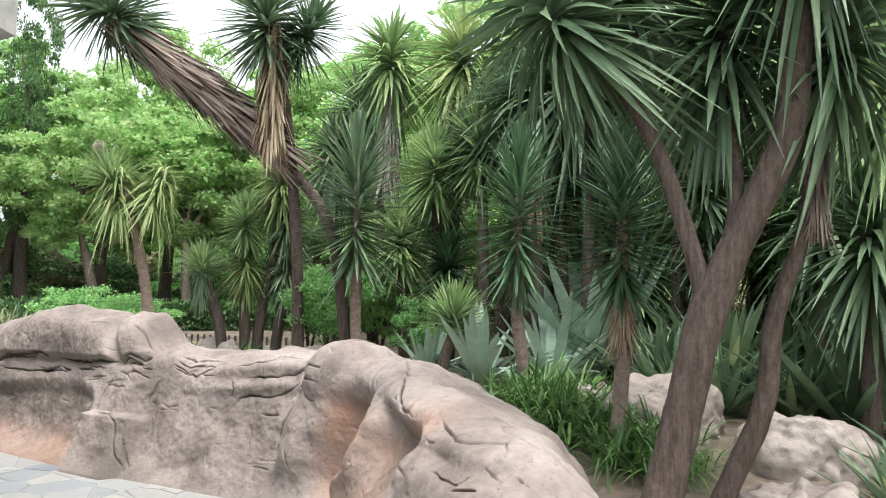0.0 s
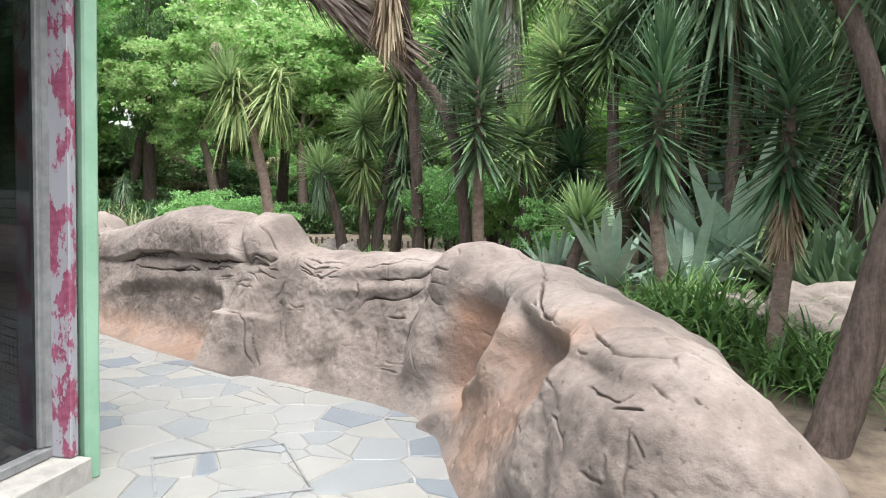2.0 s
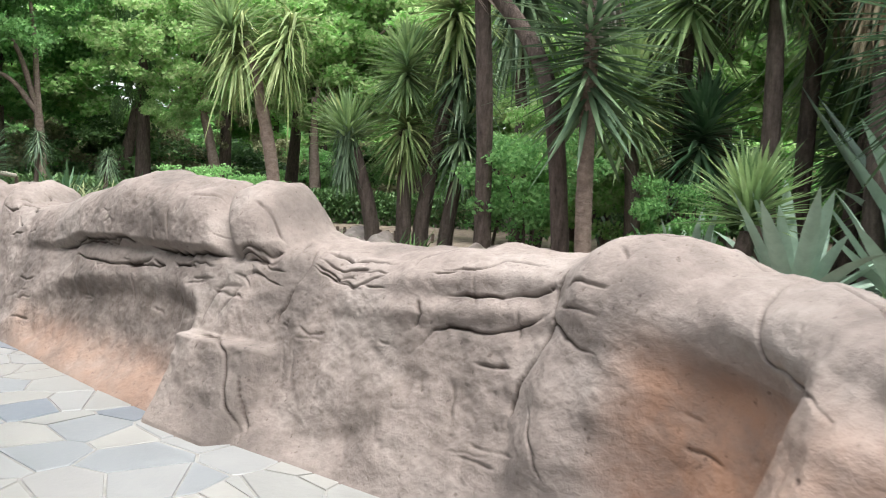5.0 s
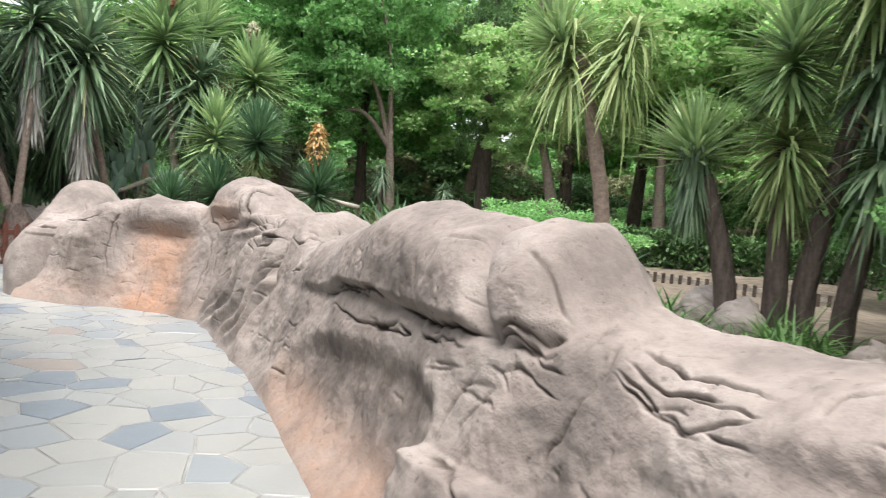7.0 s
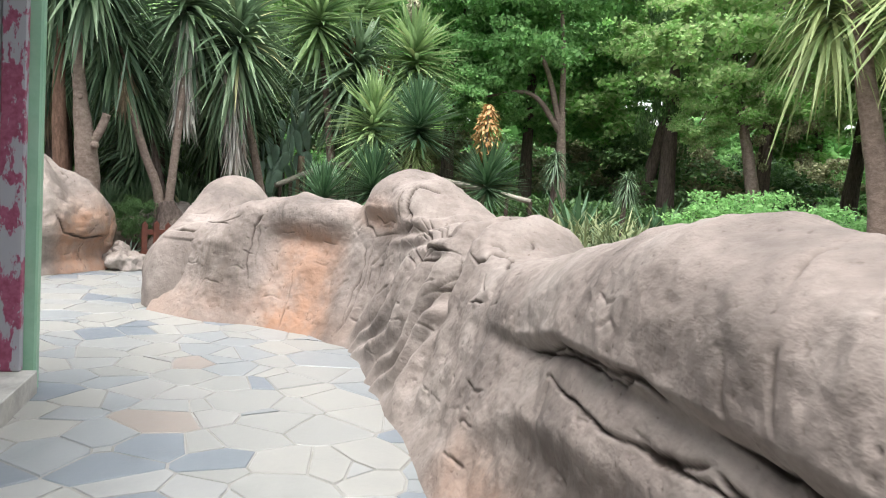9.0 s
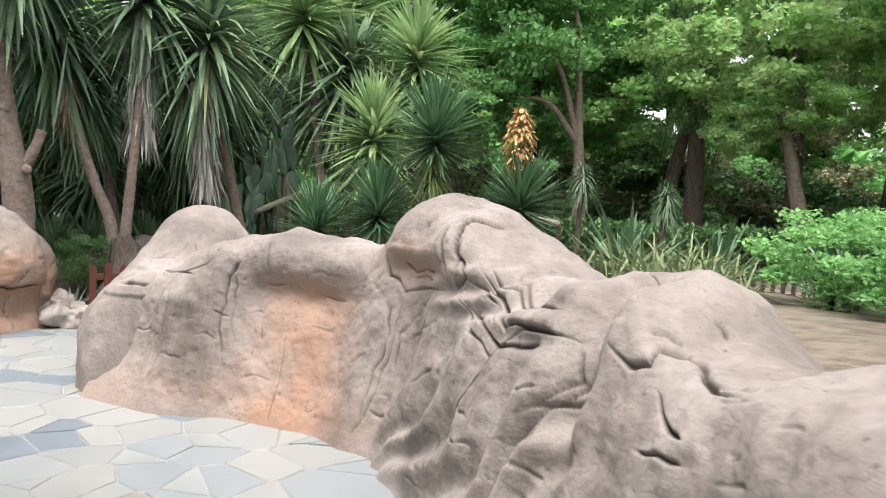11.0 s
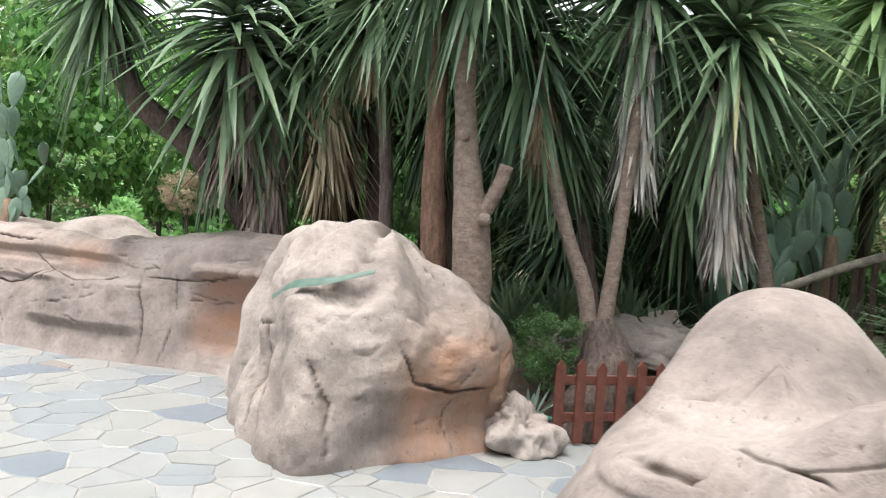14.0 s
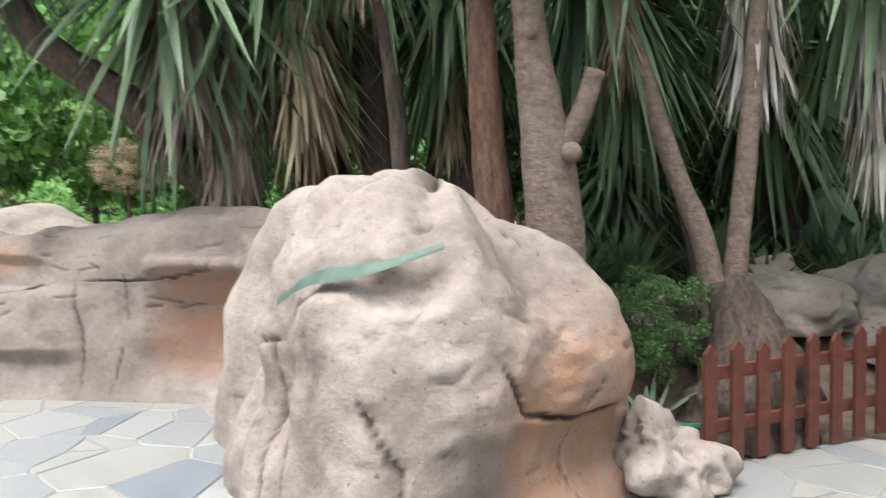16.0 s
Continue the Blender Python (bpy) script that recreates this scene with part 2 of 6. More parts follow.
def value_noise(p, scale, seed=0):
    """Smooth lattice noise in -1..1 at the points p."""
    q = np.asarray(p, float) * scale + 100.3 + seed * 17.7
    i = np.floor(q).astype(np.int64)
    f = q - i
    f = f * f * (3 - 2 * f)
    out = np.zeros(len(q))
    for dx in (0, 1):
        for dy in (0, 1):
            for dz in (0, 1):
                h = (i[:, 0] + dx) * 374761393 + (i[:, 1] + dy) * 668265263 + (i[:, 2] + dz) * 2147483647 + seed * 1274126177
                h = (h ^ (h >> 13)) * 1274126177
                v = ((h ^ (h >> 16)) & 0xFFFF) / 32767.5 - 1
                w = np.where(dx, f[:, 0], 1 - f[:, 0]) * np.where(dy, f[:, 1], 1 - f[:, 1]) * np.where(dz, f[:, 2], 1 - f[:, 2])
                out += v * w
    return out


def fractal(p, scale, octaves=4, seed=0):
    return sum(value_noise(p, scale * 2 ** k, seed + k) / 2 ** k for k in range(octaves))


def smooth_line(points, n):
    """Catmull-Rom through the points, n samples."""
    p = np.asarray(points, float)
    p = np.vstack([2 * p[0] - p[1], p, 2 * p[-1] - p[-2]])
    t = np.linspace(0, len(p) - 3 - 1e-6, n)
    i = t.astype(int)
    u = (t - i)[:, None]
    a, b, c, d = p[i], p[i + 1], p[i + 2], p[i + 3]
    return 0.5 * (2 * b + (c - a) * u + (2 * a - 5 * b + 4 * c - d) * u ** 2 + (3 * b - a - 3 * c + d) * u ** 3)


def tube(points, radii, sides=10, n=None, rough=0.08, seed=0, caps=True):
    """A tapered, slightly uneven round stem through the points."""
    n = n or max(8, 6 * len(points))
    c = smooth_line(points, n)
    r = np.interp(np.linspace(0, 1, n), np.linspace(0, 1, len(radii)), radii)
    t = np.gradient(c, axis=0)
    t /= np.linalg.norm(t, axis=1)[:, None] + 1e-9
    ref = np.array([0.3, 0.9, 0.1]) if abs(t[0][2]) > 0.6 else np.array([0.0, 0.0, 1.0])
    a = np.cross(t, ref)
    a /= np.linalg.norm(a, axis=1)[:, None] + 1e-9
    b = np.cross(t, a)
    ang = np.arange(sides) * 2 * np.pi / sides
    v = c[:, None] + r[:, None, None] * (np.cos(ang)[None, :, None] * a[:, None] + np.sin(ang)[None, :, None] * b[:, None])
    v = v.reshape(-1, 3)
    if rough:
        out = v - np.repeat(c, sides, axis=0)
        v = v + out * (fractal(v, 9.0, 2, seed) * rough)[:, None]
    f = [(i * sides + j, i * sides + (j + 1) % sides, (i + 1) * sides + (j + 1) % sides, (i + 1) * sides + j) for i in range(n - 1) for j in range(sides)]
    if caps:
        f += [tuple(range(sides - 1, -1, -1)), tuple((n - 1) * sides + j for j in range(sides))]
    return v, f


def blades(o, d, length, width, droop, fold=0.25, profile=(0.45, 1.0, 0.9, 0.6, 0.03)):
    """Long pointed leaves: one root, direction, length, width and droop each; every leaf is creased along its middle."""
    n, k = len(o), len(profile)
    u = np.linspace(0, 1, k)
    d = d / (np.linalg.norm(d, axis=1)[:, None] + 1e-9)
    side = np.cross(d, np.array([0.0, 0.0, 1.0]))
    bad = np.linalg.norm(side, axis=1) < 0.05
    side[bad] = np.array([1.0, 0.0, 0.0])
    side /= np.linalg.norm(side, axis=1)[:, None]
    nrm = np.cross(side, d)
    c = o[:, None] + d[:, None] * (length[:, None] * u)[:, :, None]
    c[:, :, 2] -= droop[:, None] * length[:, None] * u ** 2
    w = width[:, None] * np.asarray(profile)[None]
    mid = c - nrm[:, None] * (w * fold)[:, :, None]
    left, right = c - side[:, None] * w[:, :, None] * 0.5, c + side[:, None] * w[:, :, None] * 0.5
    v = np.stack([left, mid, right], axis=2).reshape(-1, 3)
    base = (np.arange(n) * k * 3)[:, None, None]
    seg = (np.arange(k - 1) * 3)[None, :, None]
    q1 = base + seg + np.array([0, 1, 4, 3])[None, None]
    q2 = base + seg + np.array([1, 2, 5, 4])[None, None]
    return v, np.concatenate([q1.reshape(-1, 4), q2.reshape(-1, 4)])


def around(n, lo, hi, r, power=1.0):
    """Directions all round, with elevations between lo and hi degrees."""
    az = np.arange(n) * 2.39996 + r.uniform(0, 0.4, n)
    el = np.radians(lo + (hi - lo) * np.linspace(0, 1, n) ** power + r.normal(0, 5, n))
    return np.stack([np.cos(az) * np.cos(el), np.sin(az) * np.cos(el), np.sin(el)], axis=1), np.degrees(el)


CROWNS = {}


def crown_mesh(kind, material):
    """Unit yucca heads, built once a kind and shared."""
    key = (kind, material.name)
    if key in CROWNS:
        return CROWNS[key]
    r = np.random.default_rng(len(CROWNS) + 3)
    shapes = {  # leaves, lowest and highest elevation, stem, length, width, droop
        "star": (300, -48, 86, 1.2, 0.72, 0.042, 0.06),
        "head": (260, -55, 84, 0.5, 0.78, 0.055, 0.18),
        "mop": (240, -70, 75, 0.45, 0.85, 0.06, 0.4),
        "tuft": (170, 5, 84, 0.25, 0.85, 0.055, 0.12),
        "ball": (420, -35, 86, 0.3, 0.75, 0.032, 0.02),
        "skirt": (300, -88, -58, 1.0, 0.55, 0.035, 0.05),
        "rope": (360, -89, -70, 1.4, 0.42, 0.03, 0.02),
        "droop": (190, -30, 60, 0.9, 0.95, 0.06, 0.9),
        "sword": (46, 25, 84, 0.05, 0.7, 0.06, 0.12),
        "grass": (260, 15, 82, 0.05, 0.6, 0.02, 0.55),
    }
    n, lo, hi, stem, ln, wd, dr = shapes[kind]
    d, el = around(n, lo, hi, r)
    u = np.linspace(0, 1, n)
    o = np.stack([r.normal(0, 0.02, n), r.normal(0, 0.02, n), (u - 0.5) * stem], axis=1)
    if kind in ("grass",):
        o[:, :2] = r.normal(0, 0.16, (n, 2))
        o[:, 2] = 0
    if kind in ("skirt", "rope"):
        o[:, 2] = r.uniform(-0.5, 0.5, n) * stem
        o[:, :2] = d[:, :2] / (np.linalg.norm(d[:, :2], axis=1)[:, None] + 1e-6) * r.uniform(0.06, 0.16, n)[:, None]
    length = ln * r.uniform(0.72, 1.12, n) * np.where(el > 70, 0.75, 1.0)
    width = wd * r.uniform(0.75, 1.15, n)
    droop = dr * r.uniform(0.4, 1.6, n) + np.where(el < -10, -0.05, 0.0)
    prof = (0.7, 1.0, 0.92, 0.6, 0.04)
    v, f = blades(o, d, length, width, droop, 0.22, prof)
    CROWNS[key] = mesh_from(kind + "_leaves", v, f, material, False)
    return CROWNS[key]


def lean_to(at, direction, size):
    q = Vector((0, 0, 1)).rotation_difference(Vector(direction).normalized())
    return Matrix.LocRotScale(at, q, (size, size, size))


def yucca(points, radii, heads, label, bark=BARK_PALE, group="yuccas behind the wall", sides=10):
    """points: the stem from the ground up. heads: (place, direction, size, kind, material, name)."""
    p0 = Vector(points[0])
    root = empty("yucca", p0, label, "plant", group)
    if len(points) > 1:
        v, f = tube([Vector(p) - p0 for p in points], radii, sides, seed=int(abs(p0.x * 10)))
        part_of("trunk", mesh_from("trunk", v, f, bark), root)
    for at, direction, size, kind, material, name in heads:
        size *= 1.0 if kind in ("rope", "skirt") else 0.78
        part_of(name, crown_mesh(kind, material), root, "", lean_to(Vector(at) - p0, direction, size) @ pose(0, 0, 0, 0, 0, (at[0] * 137) % 360))
    return root


LEAFY = {}


def foliage_mesh(kind, material):
    """Unit tree crowns of many small leaves in uneven clumps."""
    key = (kind, material.name)
    if key in LEAFY:
        return LEAFY[key]
    r = np.random.default_rng(len(LEAFY) * 7 + 1)
    clumps, per, spread, leaf, flat = {"airy": (70, 150, 0.20, 0.050, 0.8), "dense": (80, 190, 0.24, 0.045, 0.9), "fine": (80, 240, 0.22, 0.026, 0.75),
                                       "bush": (40, 170, 0.26, 0.055, 0.8), "wisp": (60, 170, 0.16, 0.034, 1.3)}[kind]
    c = r.normal(0, 1, (clumps, 3))
    c /= np.linalg.norm(c, axis=1)[:, None]
    c *= (r.uniform(0.25, 1.0, clumps) ** 0.5)[:, None] * r.uniform(0.7, 1.05, clumps)[:, None]
    c[:, 2] *= flat
    o = np.repeat(c, per, axis=0)
    off = r.normal(0, 1, (len(o), 3))
    off *= (spread * r.uniform(0.4, 1.3, clumps).repeat(per) * r.uniform(0.2, 1, len(o)) ** 0.5 / (np.linalg.norm(off, axis=1) + 1e-6))[:, None]
    off[:, 2] *= 0.55
    o = o + off
    a = r.normal(0, 1, (len(o), 3))
    a[:, 2] -= 0.35
    a /= np.linalg.norm(a, axis=1)[:, None]
    b = np.cross(a, r.normal(0, 1, (len(o), 3)))
    b /= np.linalg.norm(b, axis=1)[:, None]
    s = leaf * r.uniform(0.6, 1.3, len(o))[:, None]
    v = np.stack([o, o + a * s * 0.6 + b * s * 0.42, o + a * s * 1.35, o + a * s * 0.6 - b * s * 0.42], axis=1).reshape(-1, 3)
    f = np.arange(len(v)).reshape(-1, 4)
    LEAFY[key] = mesh_from(kind + "_foliage", v, f, material, False)
    return LEAFY[key]


def tree(base, top, radius, crowns, label, bark=BARK, limbs=3, name="tree", category="tree", group="trees behind the hedge", mids=()):
    """A tapered trunk with limbs, and crowns: (place, size (x, y, z), kind, material)."""
    b = Vector(base)
    root = empty(name, b, label, category, group)
    pts = [Vector(base), *[Vector(q) for q in mids], Vector(top)]
    v, f = tube([p - b for p in pts], [radius * 1.25, radius, radius * 0.75, radius * 0.5], 9, seed=int(abs(b.x * 7)))
    part_of("trunk", mesh_from("trunk", v, f, bark), root)
    for i, (at, size, kind, material) in enumerate(crowns):
        if i < limbs:
            mid = (Vector(top) * 0.55 + Vector(at) * 0.45) + Vector((0.1, 0.05, 0.25))
            lv, lf = tube([Vector(top) - b - (Vector(top) - pts[-2]) * 0.15, mid - b, Vector(at) - b], [radius * 0.5, radius * 0.32, radius * 0.12], 6)
            part_of("limb", mesh_from("limb", lv, lf, bark), root)
        m = Matrix.LocRotScale(Vector(at) - b, Euler((0, 0, (at[0] * 53 + i) % 6.28)), size)
        part_of("crown", foliage_mesh(kind, material), root, "", m)
    return root


def shrub(at, size, kind, material, label, group="", name="shrub"):
    gz = float(bed_height(at[0], at[1])[0])
    root = empty(name, (at[0], at[1], gz), label, "shrub", group)
    m = Matrix.LocRotScale((0, 0, at[2]), Euler((0, 0, (at[0] * 91) % 6.28)), size)
    part_of("foliage", foliage_mesh(kind, material), root, "", m)
    for k in range(3):
        a = k * 2.1 + at[0]
        v, f = tube([(0, 0, -0.05), (0.1 * math.cos(a), 0.1 * math.sin(a), at[2] * 0.6), (0.3 * size[0] * math.cos(a), 0.3 * size[1] * math.sin(a), at[2])], [0.02, 0.015, 0.006], 5, rough=0)
        part_of("stem", mesh_from("stem", v, f, BARK), root)
    return root

# ---------------------------------------------------------------- modelled rock
def step(a, b, x):
    u = np.clip((x - a) / (b - a), 0, 1)
    return u * u * (3 - 2 * u)


def lump(s, z, s0, z0, rs, rz):
    return np.exp(-((s - s0) / rs) ** 2 - ((z - z0) / rz) ** 2)


def plateau(s, z, s0, s1, z0, z1, es=0.08, ez=0.05):
    return step(s0 - es, s0 + es, s) * (1 - step(s1 - es, s1 + es, s)) * step(z0 - ez, z0 + ez, z) * (1 - step(z1 - ez, z1 + ez, z))


def groove(s, z, pts, width, depth, out):
    """Carves a crack along the line pts of (s, z) into out."""
    pts = np.asarray(pts, float)
    pad = width * 3
    m = (s > pts[:, 0].min() - pad) & (s < pts[:, 0].max() + pad) & (z > pts[:, 1].min() - pad) & (z < pts[:, 1].max() + pad)
    if not m.any():
        return
    p = np.stack([s[m], z[m]], axis=1)
    wob = np.stack([p[:, 0], p[:, 1], p[:, 0] * 0], axis=1)
    p = p + np.stack([value_noise(wob, 16, 3), value_noise(wob, 16, 5)], axis=1) * 0.011
    best, along = np.full(len(p), 9.0), np.zeros(len(p))
    total = len(pts) - 1
    for i, (a, b) in enumerate(zip(pts[:-1], pts[1:])):
        u = np.clip((p - a) @ (b - a) / ((b - a) @ (b - a) + 1e-9), 0, 1)
        d = np.linalg.norm(p - a - u[:, None] * (b - a), axis=1)
        near = d < best
        best[near], along[near] = d[near], ((i + u) / total)[near]
    taper = np.clip(np.minimum(along, 1 - along) * 6, 0.25, 1)
    out[m] -= depth * taper * (0.72 + 0.4 * value_noise(wob, 9, 7)) * np.exp(-(best / (width * (0.4 + 0.6 * taper))) ** 2)


FACE = [(0, 0), (0.17, 0.2), (0.31, 0.42), (0.43, 0.65), (0.52, 0.82), (0.66, 0.94), (1, 1)]


def ribbon(path, heights, depth, back, ds=0.0125, nv=210, ends=(0.5, 0.3), turn=0.3):
    """A long hump along its foot line. heights: (s, crest). Gives points, outward directions, s, angle, grid size."""
    path = np.asarray(path, float)
    seg = np.r_[0, np.cumsum(np.linalg.norm(np.diff(path, axis=0), axis=1))]
    s = np.arange(-ends[0], seg[-1] + ends[1], ds)
    q = np.stack([np.interp(s, seg, path[:, k]) for k in (0, 1)], axis=1)
    d0, d1 = (path[0] - path[1]) / np.linalg.norm(path[0] - path[1]), (path[-1] - path[-2]) / np.linalg.norm(path[-1] - path[-2])
    q[s < 0] = path[0] + np.outer(-s[s < 0], d0)
    q[s > seg[-1]] = path[-1] + np.outer(s[s > seg[-1]] - seg[-1], d1)

    def blur(a, sigma):
        k = np.exp(-0.5 * (np.arange(-110, 111) * ds / sigma) ** 2)
        k /= k.sum()
        return np.stack([np.convolve(np.pad(a[:, i], 110, "edge"), k, "valid") for i in range(a.shape[1])], axis=1)

    ext = blur(q, 0.07)
    t = np.gradient(q, axis=0)
    t = blur(t, turn)
    t /= np.linalg.norm(t, axis=1)[:, None]
    nrm = np.stack([t[:, 1], -t[:, 0]], axis=1)
    hs = np.asarray(heights, float)
    h = blur(np.interp(s, hs[:, 0], hs[:, 1])[:, None], 0.045)[:, 0]
    dp, bk = np.interp(s, *np.asarray(depth, float).T), np.interp(s, *np.asarray(back, float).T)
    e = np.ones(len(s))
    e = np.where(s < 0, np.sqrt(np.clip(1 - (s / ends[0]) ** 2, 0, 1)), e)
    e = np.where(s > seg[-1], np.clip(1 - (np.clip(s - seg[-1], 0, 9) / ends[1]) ** 3, 0, 1) ** (1 / 3), e)
    # steep battered face, quick shoulder, broad top, then the rounded back
    nf = int(nv * 0.76)
    face = smooth_line(FACE, nf)
    rear = np.linspace(np.pi / 2, np.pi, nv - nf + 1)[1:]
    th = np.r_[np.linspace(0, np.pi / 2, nf), rear]
    run, rise = np.r_[face[:, 0], 1 - np.abs(np.cos(rear))], np.r_[face[:, 1], np.sin(rear) ** 0.7]
    front = (th <= np.pi / 2 + 1e-6)[None]
    off = np.where(front, dp[:, None] * (1 - e[:, None] * (1 - run[None])), dp[:, None] + ((bk - dp) * e)[:, None] * (1 - run[None]))
    z = h[:, None] * np.maximum(e[:, None], 1e-3) ** 0.35 * rise[None] - 0.06
    p = np.stack([ext[:, 0, None] + nrm[:, 0, None] * off, ext[:, 1, None] + nrm[:, 1, None] * off, z], axis=2)
    do, dz = np.gradient(np.median(off, axis=0)), np.gradient(np.median(z, axis=0))
    ln = np.hypot(do, dz) + 1e-9
    hx, hz = -dz / ln, np.maximum(do / ln, 0.0)
    out = np.stack([nrm[:, 0, None] * hx[None], nrm[:, 1, None] * hx[None], np.broadcast_to(hz[None], z.shape)], axis=2)
    ss, tt = np.broadcast_to(s[:, None], z.shape), np.broadcast_to(th[None], z.shape)
    return p.reshape(-1, 3), out.reshape(-1, 3), ss.reshape(-1).copy(), tt.reshape(-1).copy(), (len(s), nv)


def grid_faces(ni, nj, wrap=False):
    i, j = np.meshgrid(np.arange(ni - 1), np.arange(nj if wrap else nj - 1), indexing="ij")
    k = (j + 1) % nj
    return np.stack([i * nj + j, (i + 1) * nj + j, (i + 1) * nj + k, i * nj + k], axis=2).reshape(-1, 4)


FOOT = [(0.3, 3.1), (-.15, 3.5), (-.45, 4.1), (-0.61, 4.61), (-0.73, 4.93), (-0.91, 5.52), (-1.13, 5.95), (-1.57, 6.24), (-2.06, 6.44), (-2.68, 6.69),
        (-3.3, 6.98), (-4.1, 7.4), (-5.3, 8.13), (-6.2, 8.62), (-7.22, 9.09), (-8.16, 9.56), (-8.86, 9.24), (-9.65, 8.9), (-10.2, 8.7)]
CREST = [(-0.5, 0.8), (-0.1, 0.88), (0.1, .94), (0.2, .98), (0.4, 1.02), (1.06, 1.08), (1.84, 1.11), (2.48, 1.14), (2.92, 1.17), (3.5, 1.17), (3.86, 1.17), (4.2, 1.13), (4.5, 1.09),
         (4.87, 1.08), (5.2, 1.11), (5.36, 1.17), (5.43, 1.34), (5.6, 1.36), (6.0, 1.34), (6.3, 1.36), (6.78, 1.42), (7.2, 1.34), (7.75, 1.24),
         (8.6, 1.16), (8.9, 1.1), (9.1, 1.14), (9.35, 1.34), (9.5, 1.35), (9.7, 1.28), (9.85, 1.22), (10.04, 1.08), (10.46, 1.18), (10.8, 1.4), (11.1, 1.49), (11.3, 1.46), (11.45, 1.22), (11.6, 1.19),
         (11.9, 1.25), (12.15, 1.27), (12.39, 1.2), (12.6, 1.2), (12.9, 1.1), (13.1, 1.0), (13.3, 0.92), (13.8, 0.88)]

LONG_PLAN = ([(0, 0.55), (1.0, 0.75), (1.6, 0.75), (3.0, 0.72), (4.2, 0.7), (5.0, 0.9), (6.0, 0.78), (10.4, 0.8), (11.2, 0.74), (14, 0.78)], [(0, 0.9), (0.8, 1.3), (1.6, 1.6), (4.9, 1.6), (5.3, 1.15), (8.3, 1.2), (9.0, 1.5), (10.4, 1.6), (11.2, 1.45), (14, 1.35)])


def face_arc(n=200):
    """Height share and length walked up the wall's face."""
    q = smooth_line(FACE, n)
    return q[:, 1], np.r_[0, np.cumsum(np.hypot(np.diff(q[:, 0]) * 0.78, np.diff(q[:, 1]) * 1.2))]


def long_wall():
    up_face = face_arc()
    p, out, s, th, size = ribbon(FOOT, CREST, *LONG_PLAN, ds=0.0085, nv=330, ends=(0.3, 0.16))
    z = p[:, 2].copy()
    front = 1 - step(1.45, 1.8, th)
    d = 0.03 * fractal(p, 1.3, 2, 1) + 0.027 * fractal(p, 4, 4, 9)
    f = np.zeros(len(p))
    pig, stain = np.zeros(len(p)), np.zeros(len(p))
    # brow over the hollow, in two swellings, with thin beds below it
    edge = np.interp(s, [5.25, 5.35, 5.6, 5.9, 6.5, 7.0, 7.5, 8.05, 8.8], [0.99, 0.96, 0.94, 0.92, 0.92, 0.9, 0.87, 0.76, 0.72])
    span = step(5.24, 5.34, s) * (1 - step(7.6, 8.7, s))
    f += 0.05 * span * step(edge - 0.02, edge + 0.04, z) + 0.035 * span * step(edge, edge + 0.2, z)
    f -= 0.015 * span * np.exp(-((z - edge + 0.03) / 0.03) ** 2)
    mid = 5.66 + (z - 1.0) * 0.75
    f -= 0.1 * np.exp(-((s - mid) / 0.07) ** 2) * step(0.88, 0.98, z)
    f -= 0.015 * span * (1 - step(edge - 0.04, edge, z)) * step(edge - 0.28, edge - 0.16, z)
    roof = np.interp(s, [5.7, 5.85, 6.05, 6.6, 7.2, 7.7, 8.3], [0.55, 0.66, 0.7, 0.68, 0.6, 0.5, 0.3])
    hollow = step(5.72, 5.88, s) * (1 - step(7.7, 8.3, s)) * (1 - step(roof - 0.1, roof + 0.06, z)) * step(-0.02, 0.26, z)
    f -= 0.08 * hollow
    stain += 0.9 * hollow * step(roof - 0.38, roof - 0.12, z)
    pig += 0.5 * step(5.6, 6.0, s) * (1 - step(7.9, 8.5, s)) * (1 - step(0.2, 0.42, z))
    f += 0.115 * plateau(s, z, 5.1 + (0.4 - z) * 0.1, 5.76, -0.3, 0.46, 0.05, 0.035)
    # folds rising to the hood, its cave and the plate over it
    f += 0.012 * np.sin((z + (s - 4.2) * 0.14) * 42) * plateau(s, z, 3.55, 4.4, 0.72, 1.06, 0.2, 0.08)
    limb = 3.3 - 0.1 * (z - 0.6)
    f += 0.11 * np.exp(-((s - limb) / 0.2) ** 4) * step(0.1, 0.4, z) + 0.05 * plateau(s, z, 2.85, 3.5, 0.85, 1.6, 0.1, 0.08)
    f -= 0.2 * np.exp(-((s - 2.82 + 0.25 * (z - 0.6)) / 0.27) ** 4) * plateau(s, z, 0.0, 9.0, 0.22, 0.92, 0.1, 0.12)
    rib = np.interp(z, [0.0, 0.15, 0.5, 0.85], [3.05, 2.92, 2.32, 2.15])
    f += 0.06 * np.exp(-((s - rib) / 0.12) ** 2) * (1 - step(0.8, 0.95, z))
    lowedge = np.interp(s, [1.2, 1.4, 1.8, 2.36, 2.85, 3.0], [0.92, 0.97, 0.95, 1.02, 1.1, 1.12])
    plate = step(1.2, 1.4, s) * (1 - step(2.75, 2.9, s))
    f += 0.065 * plate * step(lowedge - 0.06, lowedge + 0.03, z)
    f -= 0.1 * step(1.15, 1.35, s) * (1 - step(2.0, 2.25, s)) * (1 - step(lowedge - 0.09, lowedge, z)) * step(0.5, 0.8, z)
    f += 0.06 * plateau(s, z, 0.1, 1.42, 0.25, 0.86, 0.18, 0.12) + 0.05 * plateau(s, z, -0.5, 1.2, 0.9, 2.0, 0.2, 0.03)
    f += 0.05 * plateau(s, z, 0.1, 1.15, 0.3, 0.86, 0.08, 0.08)
